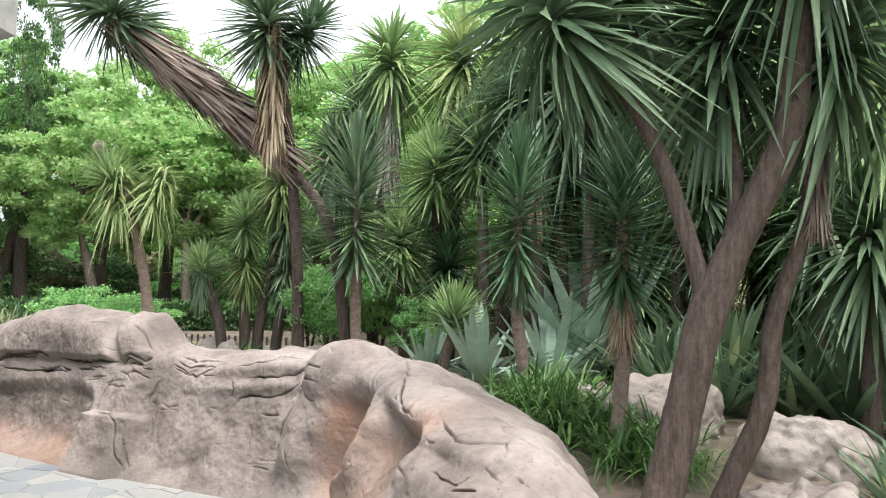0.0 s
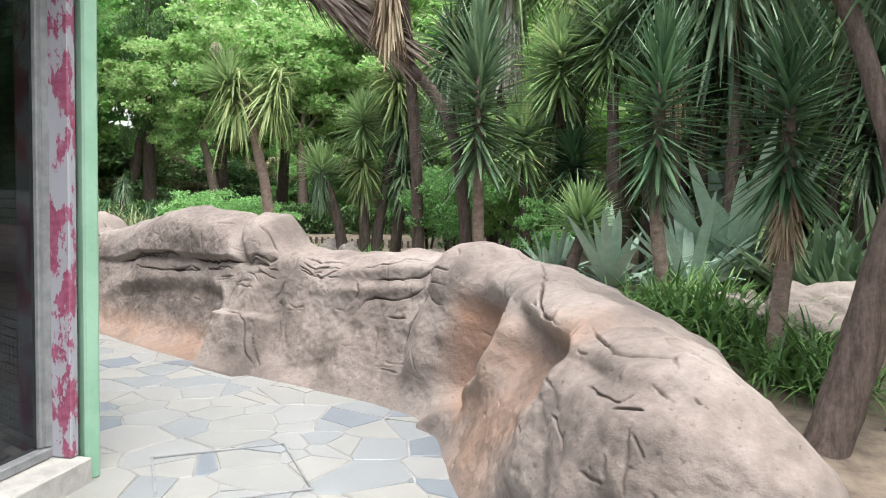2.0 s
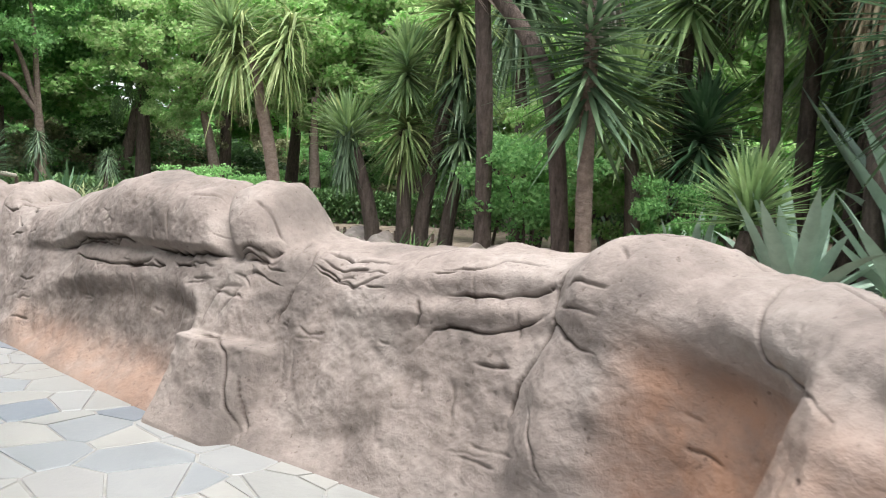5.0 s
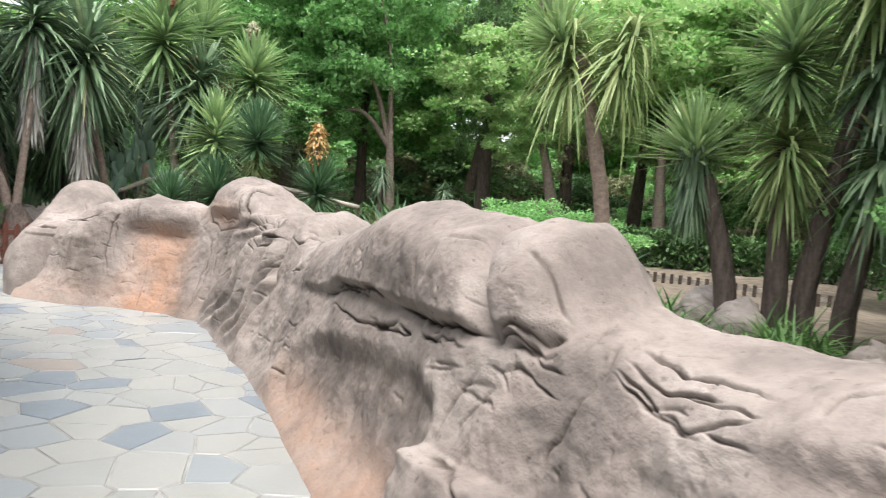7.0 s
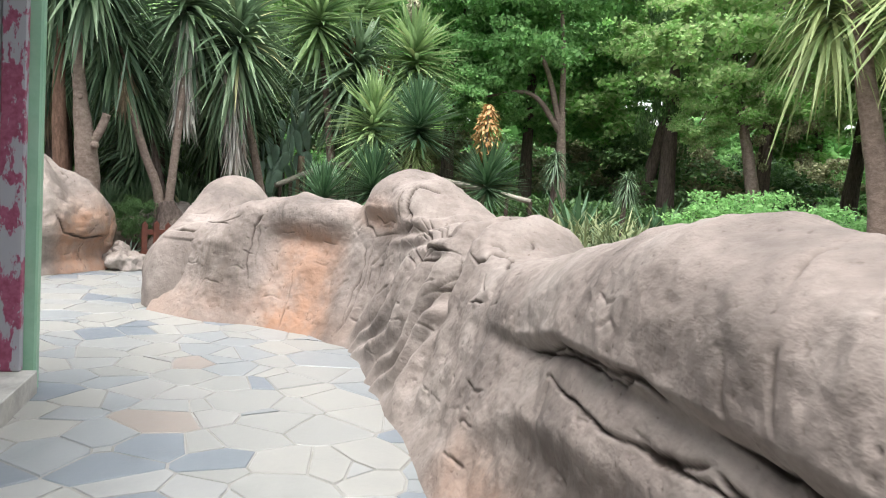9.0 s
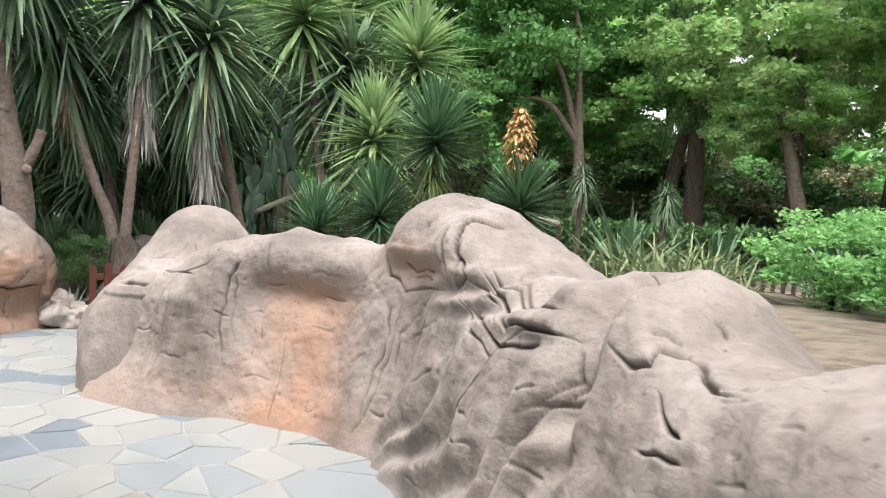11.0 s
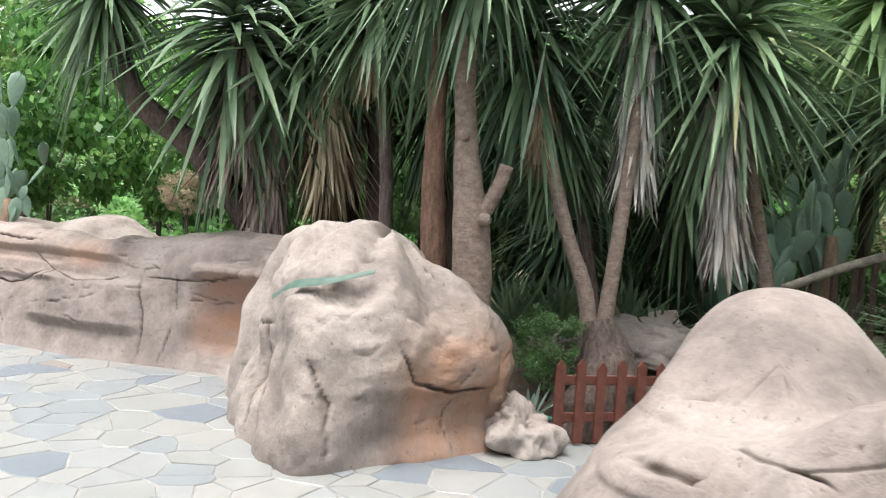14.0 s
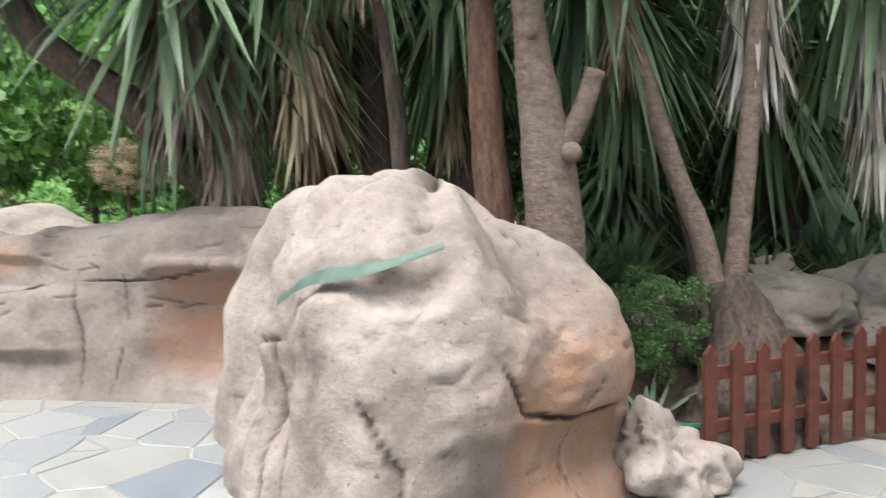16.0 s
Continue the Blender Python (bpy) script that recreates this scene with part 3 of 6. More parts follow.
    pig += 0.95 * plateau(s, z, 2.5, 3.12, 0.2, 0.85, 0.12, 0.1) + 0.5 * plateau(s, z, 1.4, 2.5, 0.0, 0.85, 0.25, 0.15) + 0.7 * lump(s, z, 1.4, 0.93, 0.25, 0.07)
    # saddle and the wrinkled mass up to the inner corner
    f -= 0.12 * np.exp(-((s - 9.4 - (z - 0.9) * 0.2) / 0.09) ** 2) * step(0.3, 0.8, z)
    f += 0.03 * np.sin(s * 15 + z * 8 + 6 * value_noise(p, 2.2, 4)) * plateau(s, z, 9.2, 11.1, 0.0, 0.95, 0.3, 0.2)
    f += 0.08 * lump(s, z, 10.2, 0.7, 0.4, 0.4)
    f += 0.035 * np.sin(z * 38 + (s - 10.3) * 9) * plateau(s, z, 9.6, 10.9, 0.9, 1.15, 0.2, 0.08)
    f += 0.1 * plateau(s, z, 10.8, 11.35, 1.1, 2.0, 0.1, 0.05)
    # smooth niche by the far end, under a lip
    f -= 0.13 * plateau(s, z, 11.5, 12.4, -0.6, 0.92, 0.2, 0.09)
    f += 0.03 * plateau(s, z, 11.5, 12.6, 1.0, 2.0, 0.15, 0.07)
    f += 0.06 * plateau(s, z, 12.66, 14.0, -0.3, 0.8, 0.1, 0.14)
    pig += 0.75 * plateau(s, z, 11.55, 12.2, 0.0, 0.95, 0.2, 0.08) + 0.75 * lump(s, z, 11.13, 1.08, 0.22, 0.1) + 0.25 * plateau(s, z, 11.2, 13.6, -0.2, 0.3, 0.3, 0.2)
    stain += 0.8 * plateau(s, z, 12.5, 13.1, 0.25, 0.8, 0.15, 0.15) + 0.35 * plateau(s, z, 8.7, 11.2, 0.2, 1.2, 0.3, 0.2)
    stain += 0.45 * plateau(s, z, -0.4, 1.5, 0.2, 1.0, 0.2, 0.15)
    stain += 0.4 * plateau(s, z, 3.6, 5.0, 0.15, 0.65, 0.3, 0.15) + 0.3 * plateau(s, z, 6.2, 8.6, 1.0, 1.2, 0.2, 0.1) + 0.05
    before = f.copy()
    rise, arc = up_face
    hs = np.asarray(CREST, float)
    along = np.interp(th, np.linspace(0, np.pi / 2, 200), arc)

    def up(q):
        return float(np.interp((q[1] + 0.06) / np.interp(q[0], hs[:, 0], hs[:, 1]), rise, arc))

    for pts, w, dep in WALL_CRACKS:
        groove(s, along, [(q[0], up(q)) for q in pts], w * 0.4, dep * 0.8, f)
    r = np.random.default_rng(21)
    for k in range(130):  # small fissures
        s0, z0 = r.uniform(0.2, 13.3), r.uniform(0.25, 1.25)
        steep = r.random() < 0.3
        ln = r.uniform(0.05, 0.28)
        dx, dz = (ln * 0.25, ln) if steep else (ln, ln * r.uniform(-0.2, 0.2))
        groove(s, along, [(s0, z0), (s0 + dx * 0.5, z0 + dz * 0.5 + r.normal(0, 0.012)), (s0 + dx, z0 + dz)], 0.007, r.uniform(0.01, 0.022), f)
    for k in range(420):  # pits
        s0, z0, rr = r.uniform(0, 13.4), r.uniform(0.1, 1.5), r.uniform(0.007, 0.02)
        groove(s, along, [(s0, z0), (s0 + rr, z0 + rr * 0.3)], rr, r.uniform(0.006, 0.015), f)
    # the deeper a groove is cut, the more shade its colour takes
    groove_shade = 0.92 * np.clip((before - f - 0.007) / 0.016, 0, 1) * front
    p = p + out * (d * step(0.0, 0.25, z + 0.06) + f * front)[:, None]
    p[:, 2] = np.where((th < 0.02) | (th > 3.12), -0.06, p[:, 2])
    return p, size, np.clip(pig, 0, 1) * front, np.clip(stain, 0, 1) * (0.3 + 0.7 * front), groove_shade


# main cracks of the long wall: (along, height) lines, width, depth
WALL_CRACKS = [
    ([(2.87, 1.15), (2.81, 1.06), (2.72, 0.95), (2.26, 0.87)], 0.018, 0.04),
    ([(3.47, 0.97), (3.3, 0.97), (3.25, 0.97)], 0.012, 0.03),
    ([(3.5, 1.07), (3.25, 1.08), (3.09, 1.11), (2.88, 1.15)], 0.014, 0.03),
    ([(2.83, 1.13), (2.36, 1.05), (1.81, 0.96), (1.52, 0.96)], 0.02, 0.05),
    ([(1.35, 0.99), (1.31, 0.92), (1.31, 0.85), (1.22, 0.77)], 0.026, 0.06),
    ([(1.34, 0.99), (1.02, 0.96), (0.79, 0.93), (0.47, 0.95), (0.36, 0.92)], 0.016, 0.04),
    ([(1.17, 1.01), (1.12, 1.02), (1.05, 1.02)], 0.013, 0.03),
    ([(0.75, 0.98), (0.79, 1.0), (0.39, 0.97)], 0.016, 0.04),
    ([(0.78, 0.82), (0.48, 0.82), (0.45, 0.86)], 0.015, 0.035),
    ([(0.5, 0.78), (0.41, 0.81), (0.33, 0.82)], 0.012, 0.03),
    ([(0.21, 0.87), (0.16, 0.85)], 0.013, 0.03),
    ([(0.95, 0.67), (0.82, 0.64), (0.71, 0.6)], 0.016, 0.04),
    ([(1.48, 0.55), (1.49, 0.44)], 0.013, 0.03),
    ([(1.21, 0.54), (1.24, 0.41)], 0.012, 0.03),
    ([(2.09, 1.1), (2.04, 1.12), (1.87, 1.11)], 0.014, 0.03),
    ([(1.19, 1.03), (0.97, 1.01), (0.91, 1.01)], 0.012, 0.025),
    ([(0.44, 0.96), (0.33, 0.94), (0.25, 0.94)], 0.014, 0.03),
    ([(3.51, 0.53), (3.42, 0.39), (3.32, 0.25)], 0.013, 0.03),
    ([(0.32, 0.74), (0.25, 0.68)], 0.012, 0.03),
    ([(5.02, 0.91), (4.77, 0.85), (4.58, 0.84)], 0.014, 0.035),
    ([(5.01, 0.97), (4.7, 0.96), (4.46, 0.98)], 0.013, 0.03),
    ([(4.81, 0.91), (4.55, 0.93), (4.43, 0.94)], 0.013, 0.03),
    ([(4.57, 0.86), (4.41, 0.87)], 0.012, 0.03),
    ([(4.29, 0.98), (4.28, 1.02), (4.06, 1.07)], 0.015, 0.03),
    ([(4.1, 0.99), (3.9, 1.01), (3.81, 1.05), (3.62, 1.04)], 0.016, 0.035),
    ([(4.04, 0.89), (3.9, 0.9), (3.78, 0.91), (3.58, 0.97), (3.55, 1.0)], 0.02, 0.045),
    ([(4.16, 0.6), (4.08, 0.72), (4.0, 0.76), (3.86, 0.75), (3.78, 0.76), (3.64, 0.82), (3.53, 0.89)], 0.02, 0.045),
    ([(4.19, 0.86), (4.14, 0.78), (4.19, 0.71)], 0.024, 0.03),
    ([(3.48, 1.07), (3.54, 0.98), (3.51, 0.85), (3.55, 0.69), (3.61, 0.51), (3.61, 0.4)], 0.022, 0.05),
    ([(3.52, 0.87), (3.41, 0.79), (3.25, 0.76)], 0.02, 0.045),
    ([(3.48, 0.9), (3.33, 0.89), (3.25, 0.88)], 0.014, 0.035),
    ([(3.31, 1.04), (3.25, 1.02), (3.25, 1.04)], 0.013, 0.03),
    ([(5.56, 0.82), (5.64, 0.71), (5.7, 0.57), (5.69, 0.47)], 0.015, 0.035),
    ([(5.45, 0.78), (5.56, 0.65), (5.6, 0.54)], 0.013, 0.03),
    ([(5.75, 0.45), (5.56, 0.47), (5.38, 0.43), (5.3, 0.39), (5.2, 0.2), (5.06, 0.03)], 0.02, 0.05),
    ([(5.16, 0.32), (5.12, 0.17), (5.04, 0.05)], 0.013, 0.03),
    ([(5.1, 0.78), (5.14, 0.66), (5.16, 0.59)], 0.013, 0.03),
    ([(5.59, 0.9), (5.41, 0.95), (5.26, 0.92)], 0.016, 0.04),
    ([(5.49, 0.89), (5.36, 0.88), (5.19, 0.86)], 0.016, 0.04),
    ([(5.5, 0.8), (5.34, 0.82), (5.19, 0.79)], 0.014, 0.035),
    ([(5.95, 0.72), (5.73, 0.77)], 0.012, 0.03),
    ([(8.05, 0.75), (7.48, 0.87), (6.95, 0.91), (6.54, 0.91)], 0.02, 0.05),
    ([(6.53, 0.91), (6.2, 0.9), (5.91, 0.91), (5.73, 0.92), (5.58, 0.93)], 0.022, 0.055),
    ([(7.41, 0.74), (6.83, 0.75), (6.43, 0.8), (6.3, 0.81)], 0.016, 0.04),
    ([(6.13, 0.83), (5.88, 0.86), (5.69, 0.85)], 0.016, 0.04),
    ([(5.9, 0.76), (5.68, 0.79)], 0.014, 0.035),
    ([(5.54, 0.94), (5.4, 0.97), (5.31, 0.95), (5.28, 0.97)], 0.018, 0.045),
    ([(5.01, 0.92), (4.88, 0.89), (4.73, 0.85)], 0.016, 0.035),
    ([(5.02, 0.95), (4.8, 0.91), (4.67, 0.93), (4.55, 0.94)], 0.016, 0.035),
    ([(5.05, 0.98), (4.8, 0.96), (4.58, 0.97), (4.43, 0.98)], 0.016, 0.035),
    ([(5.1, 1.0), (5.05, 0.91), (5.1, 0.78), (5.14, 0.66), (5.16, 0.54)], 0.015, 0.03),
    ([(4.88, 0.97), (4.76, 1.0)], 0.015, 0.03),
    ([(4.76, 0.86), (4.61, 0.85), (4.44, 0.93)], 0.014, 0.03),
    ([(7.93, 0.76), (7.4, 0.86), (6.91, 0.89), (6.81, 0.92)], 0.016, 0.04),
    ([(6.8, 0.77), (6.59, 0.8), (6.45, 0.84)], 0.02, 0.045),
    ([(6.44, 0.83), (6.31, 0.81)], 0.016, 0.035),
    ([(7.59, 0.74), (7.2, 0.74)], 0.014, 0.03),
    ([(6.21, 0.83), (6.01, 0.83), (5.88, 0.83)], 0.016, 0.04),
    ([(10.76, 1.3), (10.8, 1.3), (10.86, 1.27), (10.8, 1.17), (10.7, 1.09), (10.79, 0.98)], 0.02, 0.045),
    ([(11.38, 1.15), (11.32, 1.02), (11.21, 0.93), (10.88, 0.99)], 0.018, 0.045),
    ([(11.24, 1.1), (11.17, 1.04), (10.96, 1.08)], 0.018, 0.04),
    ([(11.17, 1.01), (10.99, 1.03)], 0.014, 0.035),
    ([(11.32, 0.89), (11.26, 0.69), (11.29, 0.36), (11.3, 0.05)], 0.018, 0.035),
    ([(11.21, 0.92), (11.22, 0.63), (11.26, 0.24), (11.33, 0.01)], 0.018, 0.035),
    ([(10.68, 1.15), (10.31, 1.0), (9.7, 0.98), (9.49, 1.01)], 0.022, 0.05),
    ([(10.51, 1.05), (10.26, 1.02), (9.63, 1.08)], 0.018, 0.04),
    ([(10.59, 0.96), (10.25, 0.9), (9.8, 0.89), (9.65, 0.94)], 0.022, 0.05),
    ([(10.66, 0.98), (10.23, 0.83), (9.96, 0.81)], 0.018, 0.04),
    ([(9.33, 1.13), (9.3, 0.99), (9.37, 0.84), (9.59, 0.68)], 0.022, 0.045),
    ([(9.48, 1.0), (9.44, 0.88), (9.52, 0.74)], 0.018, 0.04),
    ([(9.25, 1.02), (9.15, 0.98), (9.07, 0.98), (9.1, 1.02), (8.99, 1.02), (8.8, 0.99), (8.64, 1.0)], 0.024, 0.05),
    ([(9.16, 1.06), (9.13, 1.06), (9.06, 1.03)], 0.02, 0.04),
    ([(8.97, 0.93), (8.86, 0.87), (8.74, 0.86)], 0.018, 0.04),
    ([(9.09, 1.07), (9.13, 1.1), (9.17, 1.13)], 0.02, 0.04),
    ([(9.2, 1.15), (9.17, 1.13)], 0.016, 0.03),
    ([(10.81, 0.82), (11.08, 0.69), (10.99, 0.43), (11.0, 0.27)], 0.018, 0.035),
    ([(10.68, 0.42), (10.43, 0.46)], 0.014, 0.03),
    ([(10.72, 0.61), (10.89, 0.48)], 0.014, 0.03),
    ([(12.41, 1.02), (12.49, 0.89), (12.48, 0.63), (12.4, 0.32)], 0.018, 0.04),
    ([(12.45, 0.96), (12.41, 0.64), (12.38, 0.53)], 0.013, 0.03),
    ([(12.87, 0.44), (12.88, 0.29), (12.88, 0.14)], 0.016, 0.035),
    ([(11.99, 0.65), (11.96, 0.31), (11.96, 0.01)], 0.012, 0.025),
    ([(13.21, 0.83), (12.75, 0.86)], 0.014, 0.03),
    ([(9.72, 1.0), (9.9, 0.89), (10.09, 0.63), (10.24, 0.39)], 0.016, 0.035),
    ([(9.39, 0.94), (9.5, 0.71), (9.63, 0.54)], 0.016, 0.035),
    ([(10.91, 1.26), (10.86, 1.16), (10.84, 1.03)], 0.02, 0.045),
    ([(10.61, 1.14), (10.48, 1.07), (10.26, 1.03), (9.87, 1.05)], 0.02, 0.045),
    ([(10.71, 1.08), (10.49, 1.03), (10.32, 0.98)], 0.016, 0.04),
    ([(10.97, 0.96), (11.17, 0.67), (11.17, 0.45)], 0.016, 0.035),
]

TURN_FOOT = [(-13.9, 7.75), (-14.6, 7.22), (-15.2, 7.05), (-15.5, 6.4), (-15.8, 5.6), (-16.3, 4.9), (-16.9, 3.88), (-17.6, 2.6)]
TURN_CREST = [(0, 1.1), (0.9, 1.12), (1.25, 1.15), (1.5, 1.36), (2.1, 1.34), (2.8, 1.3), (3.2, 1.18), (3.7, 1.17), (4.6, 1.2), (6.5, 1.2)]

TURN_PLAN = ([(0, 0.7), (7, 0.75)], [(0, 1.3), (7, 1.5)])


def turned_wall():
    p, out, s, th, size = ribbon(TURN_FOOT, TURN_CREST, *TURN_PLAN, nv=240, ends=(0.3, 0.4))
    z = p[:, 2].copy()
    front = 1 - step(1.45, 1.8, th)
    d = 0.045 * fractal(p, 1.4, 3, 4) + 0.016 * fractal(p, 5, 3, 12)
    f, pig, stain = np.zeros(len(p)), np.zeros(len(p)), np.zeros(len(p))
    f -= 0.26 * plateau(s, z, 0.95, 1.85, 0.2, 0.8, 0.2, 0.12)
    f += 0.14 * plateau(s, z, 0.85, 2.0, 0.85, 0.97, 0.15, 0.04)
    pig += 0.95 * plateau(s, z, 1.0, 1.9, 0.25, 0.85, 0.15, 0.12) + 0.8 * lump(s, z, 3.35, 0.95, 0.35, 0.1) + 0.3 * lump(s, z, 4.8, 0.9, 1.0, 0.2)
    f += 0.1 * plateau(s, z, 2.5, 3.9, 0.28, 0.74, 0.2, 0.05)
    f += 0.08 * plateau(s, z, 2.9, 7.5, 0.96, 2.0, 0.1, 0.03)
    f += 0.05 * plateau(s, z, 3.7, 7.5, 0.68, 0.86, 0.1, 0.03)
    stain += 0.3 * plateau(s, z, 2.4, 4.5, 0.05, 0.4, 0.3, 0.08) + 0.05
    before = f.copy()
    for pts, w, dep in TURN_CRACKS:
        groove(s, z, pts, w * 0.42, dep * 1.1, f)
    r = np.random.default_rng(5)
    for k in range(60):
        s0, z0, ln = r.uniform(0.2, 6), r.uniform(0.2, 1.2), r.uniform(0.05, 0.25)
        groove(s, z, [(s0, z0), (s0 + ln, z0 + r.normal(0, 0.03))], 0.011, 0.02, f)
    # painted crack shade, again from the depth of the cut
    groove_shade = 0.92 * np.clip((before - f - 0.007) / 0.016, 0, 1) * front
    p = p + out * (d * step(0.0, 0.25, z + 0.06) + f * front)[:, None]
    return p, size, np.clip(pig, 0, 1) * front, np.clip(stain, 0, 1) * (0.3 + 0.7 * front), groove_shade


TURN_CRACKS = [
    ([(2.6, 0.88), (2.45, 0.46), (2.4, 0.03)], 0.016, 0.035),
    ([(2.13, 0.44), (2.18, -0.01)], 0.014, 0.03),
    ([(2.21, 0.89), (2.1, 0.49)], 0.014, 0.03),
    ([(2.6, 0.82), (2.23, 0.81), (1.99, 0.82), (1.52, 0.87), (1.44, 1.04)], 0.016, 0.035),
    ([(3.75, 0.78), (3.38, 0.69), (2.72, 0.81)], 0.016, 0.03),
    ([(4.23, 0.97), (3.75, 0.78), (3.92, 0.64)], 0.016, 0.03),
    ([(5.64, 1.02), (4.87, 1.05), (4.05, 1.02)], 0.022, 0.045),
    ([(5.22, 0.71), (4.31, 0.6), (3.81, 0.78)], 0.02, 0.04),
    ([(4.74, 0.73), (4.42, 0.41), (4.2, 0.12)], 0.016, 0.03),
]


def blob(centre, reach, height, seed, rough=0.12, squash=0.75, nu=110, nv=60, tops=(), dents=(), slope=0.0):
    """A boulder: reach gives its plan as (degrees, radius); tops and dents are (x, y, z, radius, amount)."""
    a = np.arange(nu) * 2 * np.pi / nu
    rc = sorted((math.radians(g % 360), r) for g, r in reach)
    ga = np.array([rc[-1][0] - 2 * np.pi] + [g for g, _ in rc] + [rc[0][0] + 2 * np.pi])
    gr = np.array([rc[-1][1]] + [r for _, r in rc] + [rc[0][1]])
    rad = np.interp(a, ga, gr)
    rad = np.convolve(np.r_[rad[-6:], rad, rad[:6]], np.ones(5) / 5, "same")[6:-6]
    th = np.linspace(0, np.pi / 2, nv)
    c, sn = np.cos(th) ** squash, np.sin(th) ** 0.85
    x = centre[0] + np.outer(c, rad * np.cos(a))
    y = centre[1] + np.outer(c, rad * np.sin(a))
    z = centre[2] + np.outer(sn, np.full(nu, height)) - 0.05
    z = z * np.clip(1 - slope * (y - centre[1]), 0.68, 1.2)
    p = np.stack([x, y, z], axis=2).reshape(-1, 3)
    out = p - np.array([centre[0], centre[1], centre[2] + height * 0.25])
    out /= np.linalg.norm(out, axis=1)[:, None] + 1e-9
    amt = rough * fractal(p + seed * 3.1, 1.5 / max(height, 0.3), 4, seed) * 0.6
    for tx, ty, tz, tr, am in (*tops, *dents):
        amt += am * np.exp(-((p[:, 0] - tx) ** 2 + (p[:, 1] - ty) ** 2 + (p[:, 2] - tz) ** 2) / tr ** 2)
    p = p + out * amt[:, None]
    return p, out, (nv, nu)


def bed_height(x, y):
    """How high the planted ground lies: a raised bed behind the rocks, level with the paving in the gap."""
    x, y = np.atleast_1d(np.asarray(x, float)), np.atleast_1d(np.asarray(y, float))
    foot = np.asarray(FOOT)
    best, along, side, run = np.full(len(x), 1e9), np.zeros(len(x)), np.zeros(len(x)), 0.0
    for a, b in zip(foot[:-1], foot[1:]):
        ln = np.linalg.norm(b - a)
        t = (b - a) / ln
        u = np.clip((x - a[0]) * t[0] + (y - a[1]) * t[1], 0, ln)
        d = np.hypot(x - a[0] - u * t[0], y - a[1] - u * t[1])
        near = d < best
        best[near], along[near] = d[near], (run + u)[near]
        side[near] = ((x - a[0]) * t[1] - (y - a[1]) * t[0])[near]
        run += ln
    amp = np.interp(along, [0, 2.2, 3.2, 8, 11, 13], [0.3, 0.4, 0.72, 0.76, 0.7, 0.6])
    h = amp * step(0.7, 1.15, best) * (side > 0) * (1 - 0.35 * step(3.5, 9, best))
    h *= step(-10.6, -9.9, x + 0.3 * np.clip(y - 11.6, 0, 40))
    west = 0.55 * step(0.1, 1.3, -13.35 - x) * step(9.0, 9.7, y) + 0.4 * step(0.9, 1.8, -15.0 - x - (y < 7) * (7 - y) * 0.75) * step(-1, 3, y) * (y < 9.7)
    return np.maximum(h, west)


def rock_object(name, p, faces, material, label, category, pig=None, stain=None, groove_shade=None, group="", kind=""):
    me = mesh_from(name, p, faces, material)
    for key, val in (("pigment", pig), ("stain", stain), ("groove_shade", groove_shade)):
        a = me.attributes.new(key, "FLOAT", "POINT")
        a.data.foreach_set("value", np.zeros(len(p)) if val is None else val)
    return tagged(new(name, me), label, category, group, kind)


p, size, pig, stain, groove_shade = long_wall()
rock_object("rock_wall", p, grid_faces(*size), ROCK, "long modelled pink-grey rock wall with cracks along the flagstone path", "rock wall", pig, stain, groove_shade)
p, size, pig, stain, groove_shade = turned_wall()
rock_object("rock_wall", p, grid_faces(*size), ROCK, "modelled beige rock wall with a hollow beside the big end block", "rock wall", pig, stain, groove_shade)

# the big end block of the second wall
p, out, size = blob((-13.65, 8.42, 0), [(-25, 1.12), (5, 0.9), (28, 0.92), (50, 0.98), (75, 0.9), (110, 0.85), (150, 0.9), (190, 1.05), (231, 1.4), (250, 1.05), (273, 0.92), (319, 1.0)],
                    1.38, 6, 0.15, 0.55, 320, 150, slope=0.27,
                    tops=[(-13.6, 8.3, 1.35, 0.35, 0.1), (-13.0, 9.0, 1.0, 0.35, 0.06), (-12.95, 8.35, 0.95, 0.25, 0.08)],
                    dents=[(-13.15, 8.05, 1.15, 0.2, -0.12), (-12.85, 8.95, 0.22, 0.25, -0.12), (-13.2, 7.6, 0.5, 0.2, -0.06), (-13.75, 7.55, 0.7, 0.25, -0.1), (-13.9, 7.6, 1.2, 0.4, -0.14)])
f = np.zeros(len(p))
ang, z = np.degrees(np.arctan2(p[:, 1] - 8.42, p[:, 0] + 13.65)) / 60, p[:, 2]
side = plateau(ang, z, -0.15, 1.1, 0.0, 3.0, 0.15, 0.1)
f -= 0.06 * side * (1 - step(0.36, 0.48, z)) * step(0.02, 0.14, z)
f += 0.14 * (1 - step(0.0, 0.6, z)) * (1 - step(-0.35, -0.05, ang))
f += 0.05 * np.sin(ang * 9 + 1.5) * step(0.2, 0.6, z) + 0.035 * fractal(p, 3.5, 4, 3)
f += 0.03 * side * lump(ang, z, 0.45, 0.72, 0.6, 0.22)
f += 0.03 * np.sin(ang * 15 + z * 2 + 2 * value_noise(p, 3, 2)) * (1 - step(0.7, 0.95, z)) * (1 - step(-0.45, -0.25, ang))
f -= 0.07 * plateau(ang, z, -0.95, -0.2, 0.98, 1.12, 0.15, 0.05)
cuts = f.copy()
